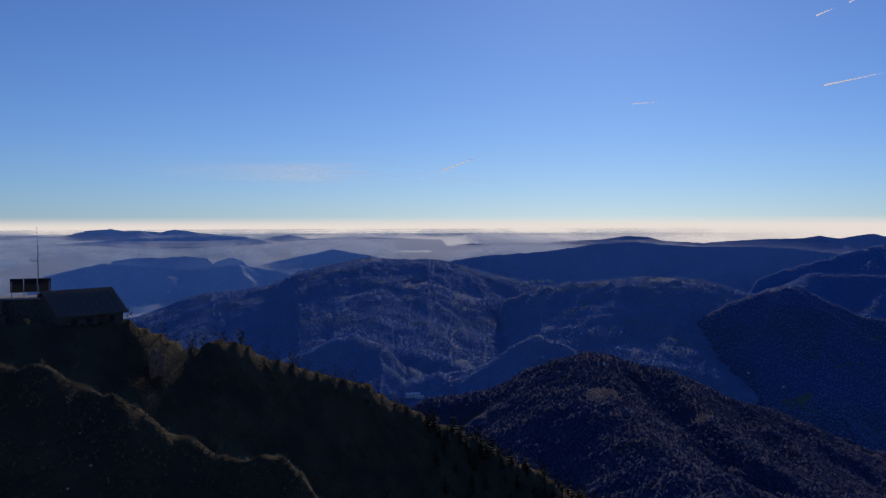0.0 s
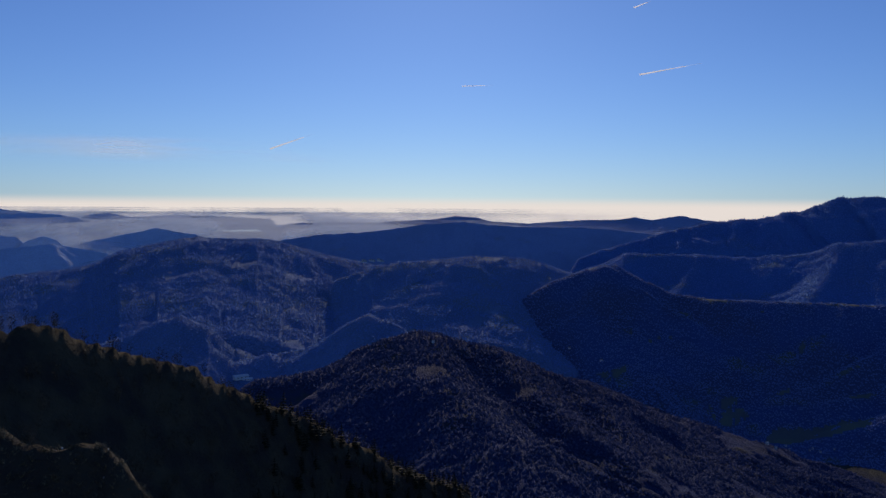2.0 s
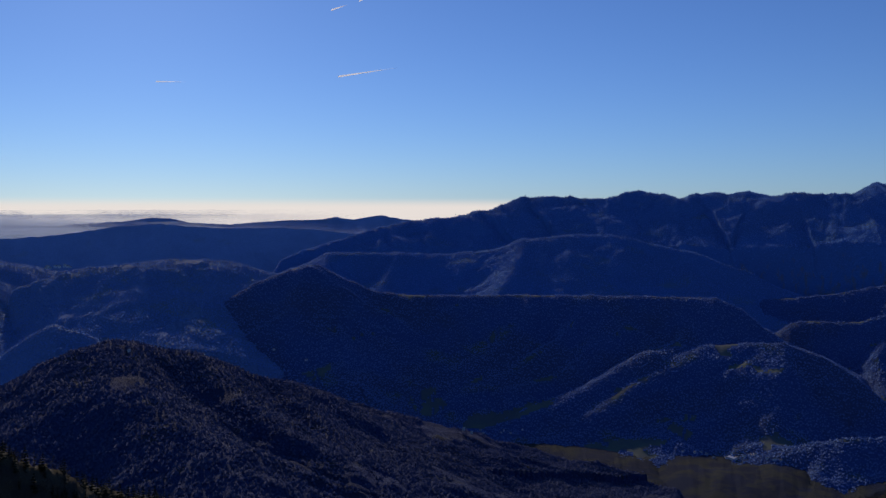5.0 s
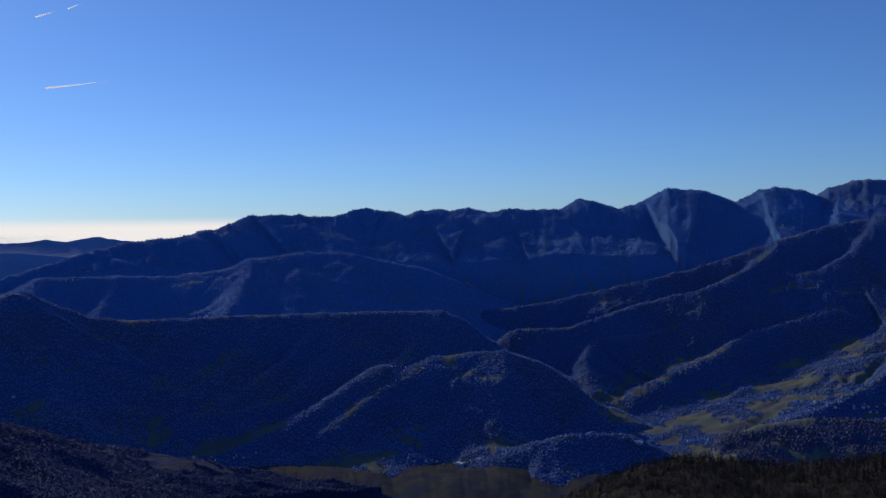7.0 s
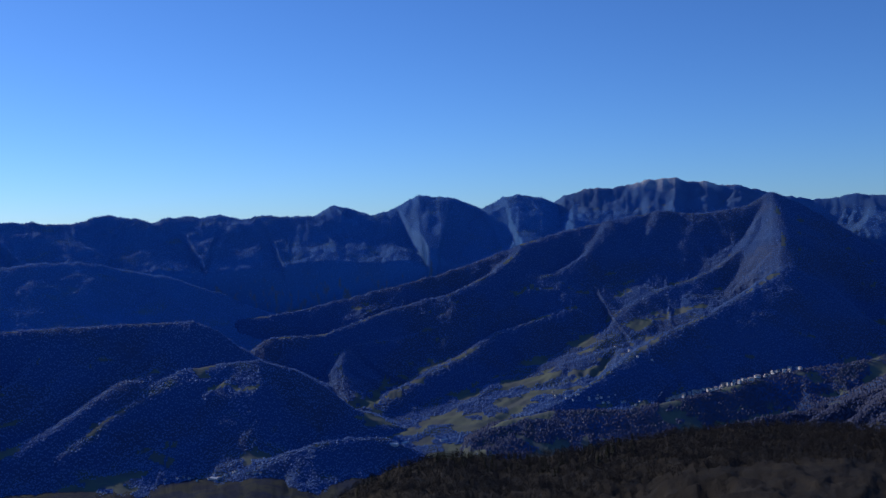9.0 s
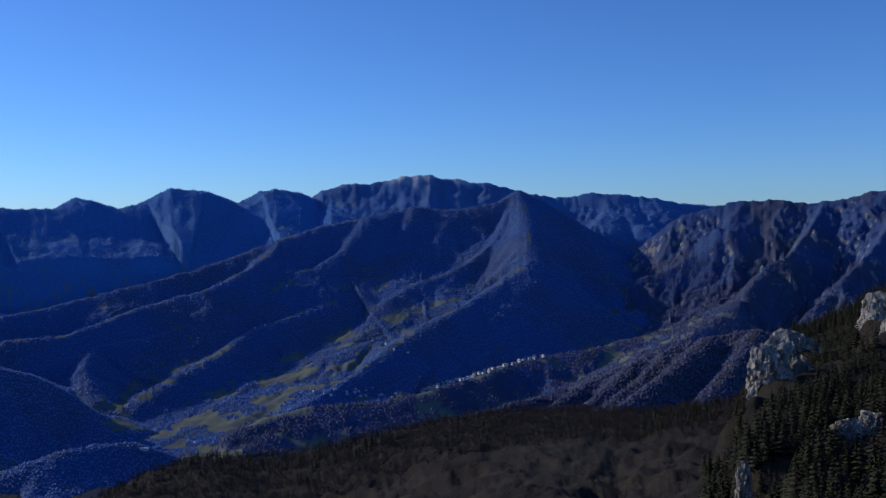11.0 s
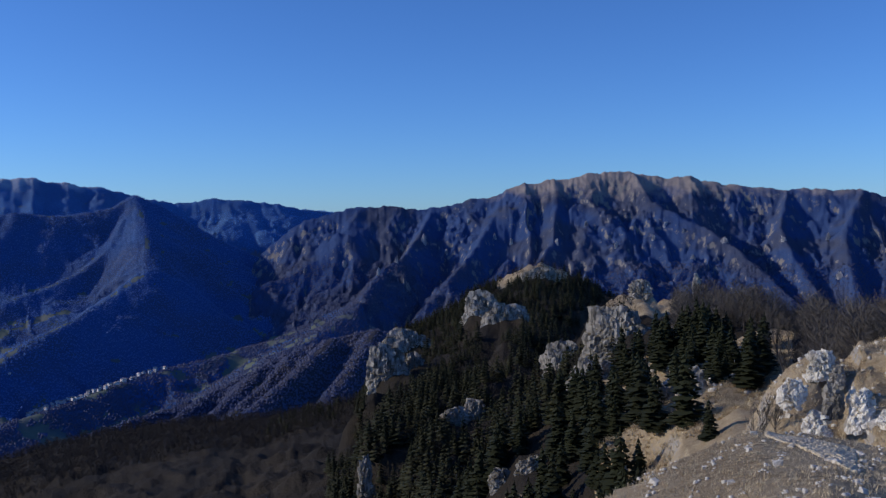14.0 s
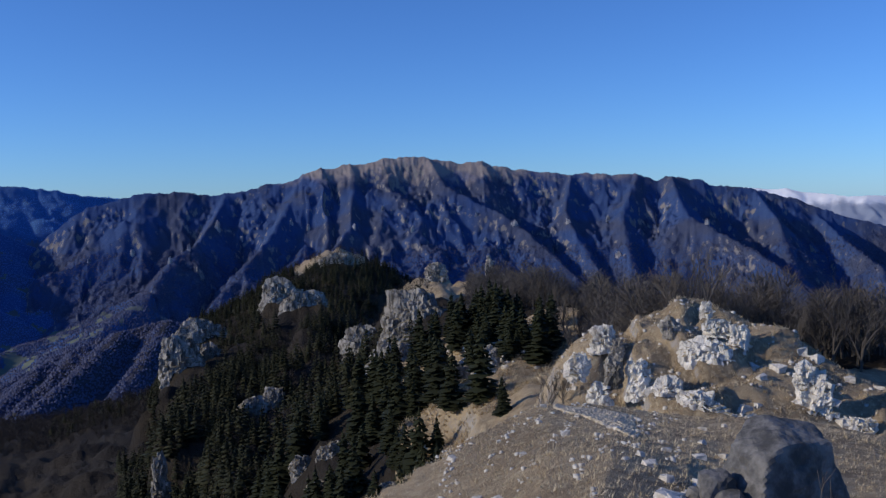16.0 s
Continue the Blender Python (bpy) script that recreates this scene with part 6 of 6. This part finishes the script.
def make_house(lx, ly, lz, roof_mat):
    root = new("house")
    wall_ = part("wall", box(lx, ly, lz, 0, 0, -1.2), WHITE, root)
    part("roof", gable(lx * 0.55, ly * 0.58, lz - 1.2, ly * 0.28), roof_mat, root)
    for x in (-0.28, 0.0, 0.28):
        part("window", box(lx * 0.1, 0.1, lz * 0.22, x * lx, -ly / 2 - 0.03, lz * 0.35), SHUTTER, wall_)
    return root


houses = [make_house(6.0, 5.0, 4.5, TILES), make_house(7.5, 5.5, 5.0, TILES), make_house(5.0, 4.5, 6.0, TILES)]
sheds = [make_house(22.0, 10.0, 5.0, SHEET), make_house(16.0, 8.0, 4.0, SHEET)]
rng = random.Random(23)
# from and to (bearing and elevation), how many, how far they stray, size, label and group
VILLAGES = [
    ((73.9, -10.75), (77.2, -9.85), 34, 1.0, 1.05, "white house in the village on the spur", "village on the spur"),
    ((77.2, -9.8), (81.4, -8.6), 34, 1.0, 1.05, "white house in the village on the spur", "village on the spur"),
    ((66.5, -10.6), (72.0, -10.9), 24, 4.0, 0.7, "small white house by the valley meadows", "houses by the meadows"),
    ((43.5, -14.7), (49.5, -14.6), 14, 2.0, 0.7, "small white house on the valley floor", "houses on the valley floor"),
    ((29.5, -13.9), (34.0, -13.8), 8, 2.0, 0.6, "small white house on the valley floor", "houses on the valley floor"),
    ((5.3, -3.62), (6.9, -3.58), 9, 0.6, 1.3, "white house at the far town's edge", "far town"),
    ((1.5, -7.2), (1.5, -7.2), 1, 0.1, 0.9, "lone white farmhouse on the hillside", "farmhouses"),
    ((18.3, -8.8), (18.4, -8.8), 1, 0.1, 0.8, "lone white farmhouse on the hillside", "farmhouses"),
    ((20.2, -9.5), (20.3, -9.5), 1, 0.1, 0.8, "lone white farmhouse on the hillside", "farmhouses"),
    ((9.9, -8.6), (9.9, -8.6), 1, 0.1, 0.5, "lone white farmhouse on the dark hill", "farmhouses"),
    ((70.5, -7.3), (73.5, -8.6), 4, 3.0, 0.8, "lone white farmhouse on the hillside", "farmhouses"),
]
# bearing, elevation and size of the factory sheds
SHEDS = [(57.2, -13.4, 1.0), (57.9, -13.3, 0.8), (60.3, -13.2, 0.9), (-1.9, -10.6, 1.2), (-1.5, -10.7, 0.8), (74.0, -10.8, 0.7), (46.3, -14.8, 0.7)]


def settle(az, el, protos, size, label, group):
    ob = copy_thing(rng.choice(protos), Matrix.Translation(site(az, el)) @ pose(0, 0, 0, 0, 0, -az + rng.uniform(-60, 60)) @ Matrix.Scale(size, 4))
    tagged(ob, label, "house", group)


# the long village on its spur, the village by the meadows, the valley floor and the far plain
for (a0, e0), (a1, e1), n, wide, size, label, group in VILLAGES:
    for i in range(n):
        t = (i + rng.random()) / n
        settle(a0 + (a1 - a0) * t + rng.uniform(-0.15, 0.15) * wide, e0 + (e1 - e0) * t + rng.uniform(-0.08, 0.08) * wide, houses, size * rng.uniform(0.8, 1.2), label, group)
for a, e, size in SHEDS:
    settle(a, e, sheds, size, "long pale-roofed factory shed in the valley", "factory sheds")
for ob in houses + sheds:
    for c in list(ob.children_recursive):
        bpy.data.objects.remove(c)
    bpy.data.objects.remove(ob)


# ---- contrails and thin cloud ----
def cloud_material(name, scale, stretch, lo, hi, a, b, band=False):
    """Ice cloud: light shines through it, and it is patchy."""
    m = Nodes(name)
    tree = m.tree
    through_, clear, mixed = (tree.nodes.new(k) for k in ("ShaderNodeBsdfTranslucent", "ShaderNodeBsdfTransparent", "ShaderNodeMixShader"))
    through_.inputs["Color"].default_value = (0.95, 0.95, 0.95, 1)
    thin = m.ramp(m.noise(scale, 4, 0.55, m.stretched(1, 1, stretch)), lo, hi, a, b)
    if band:
        z, x = m.axis(m.position, 2), m.axis(m.position, 0)
        for value, low_, high_ in ((z, 190.0, 270.0), (z, 335.0, 285.0), (x, -1600.0, -900.0), (x, 420.0, 0.0)):
            thin = m.math("MULTIPLY", thin, m.ramp(value, low_, high_))
    m.put(thin, mixed.inputs[0])
    tree.links.new(clear.outputs[0], mixed.inputs[1])
    tree.links.new(through_.outputs[0], mixed.inputs[2])
    tree.links.new(mixed.outputs[0], tree.nodes["Material Output"].inputs["Surface"])
    return m.mat


CONTRAIL, WISP = cloud_material("ice_cloud", 0.004, 1, 0.2, 0.6, 0.85, 1.0), cloud_material("thin_ice_cloud", 0.004, 1, 0.3, 0.7, 0.1, 0.4)
CIRRUS = cloud_material("thin_cirrus", 0.0011, 9, 0.38, 0.75, 0.0, 0.4, True)


def contrail(a0, e0, a1, e1, width, d=4880.0):
    """A straight tapered vapour trail between two bearings and elevations."""
    p, q = bearing(a0, e0) * d, bearing(a1, e1) * d
    ob = new("contrail")
    ob.matrix_basis = Matrix.Translation(p)
    tagged(ob, "thin white vapour trail in the blue sky", "contrail", "vapour trails")
    along = q - p
    up = along.cross(p).normalized()
    for name, t0, t1, wa, wb, mat in (("trail", 0.0, 1.0, 1.0, 0.35, CONTRAIL), ("wisp", 1.0, 1.35, 0.6, 0.05, WISP)):
        v, f, steps = [], [], 10
        for i in range(steps + 1):
            k = i / steps
            c = along * (t0 + (t1 - t0) * k)
            w = up * width * (wa + (wb - wa) * k) * (1 + 0.05 * math.sin(i * 2.1))
            back = p.normalized() * width * 0.4
            v += [c - w, c + back, c + w]
            if i:
                n = 3 * i
                f += [(n - 3, n - 2, n + 1, n), (n - 2, n - 1, n + 2, n + 1)]
        child(name, mesh_of(name, v, f, mat, soft=True), ob)


contrail(-0.1, 3.25, 1.9, 3.98, 4.0)
contrail(22.3, 7.77, 25.0, 8.2, 4.2)
contrail(11.6, 7.18, 13.0, 7.22, 2.4)
contrail(21.9, 11.65, 22.7, 11.93, 4.0)
contrail(23.6, 12.2, 24.2, 12.5, 3.0)
A, E = np.meshgrid(np.linspace(-20, 6, 60), np.linspace(2.2, 4.0, 14), indexing="ij")
E = E + 0.12 * fbm(A * 0.3, E * 0, 2, 90)
cloud = sheet("cloud", 4870 * np.sin(np.radians(A)) * np.cos(np.radians(E)), 4870 * np.cos(np.radians(A)) * np.cos(np.radians(E)), 4870 * np.sin(np.radians(E)), [CIRRUS])
tagged(cloud, "faint streaks of thin cirrus low in the sky", "cloud", kind="stuff")
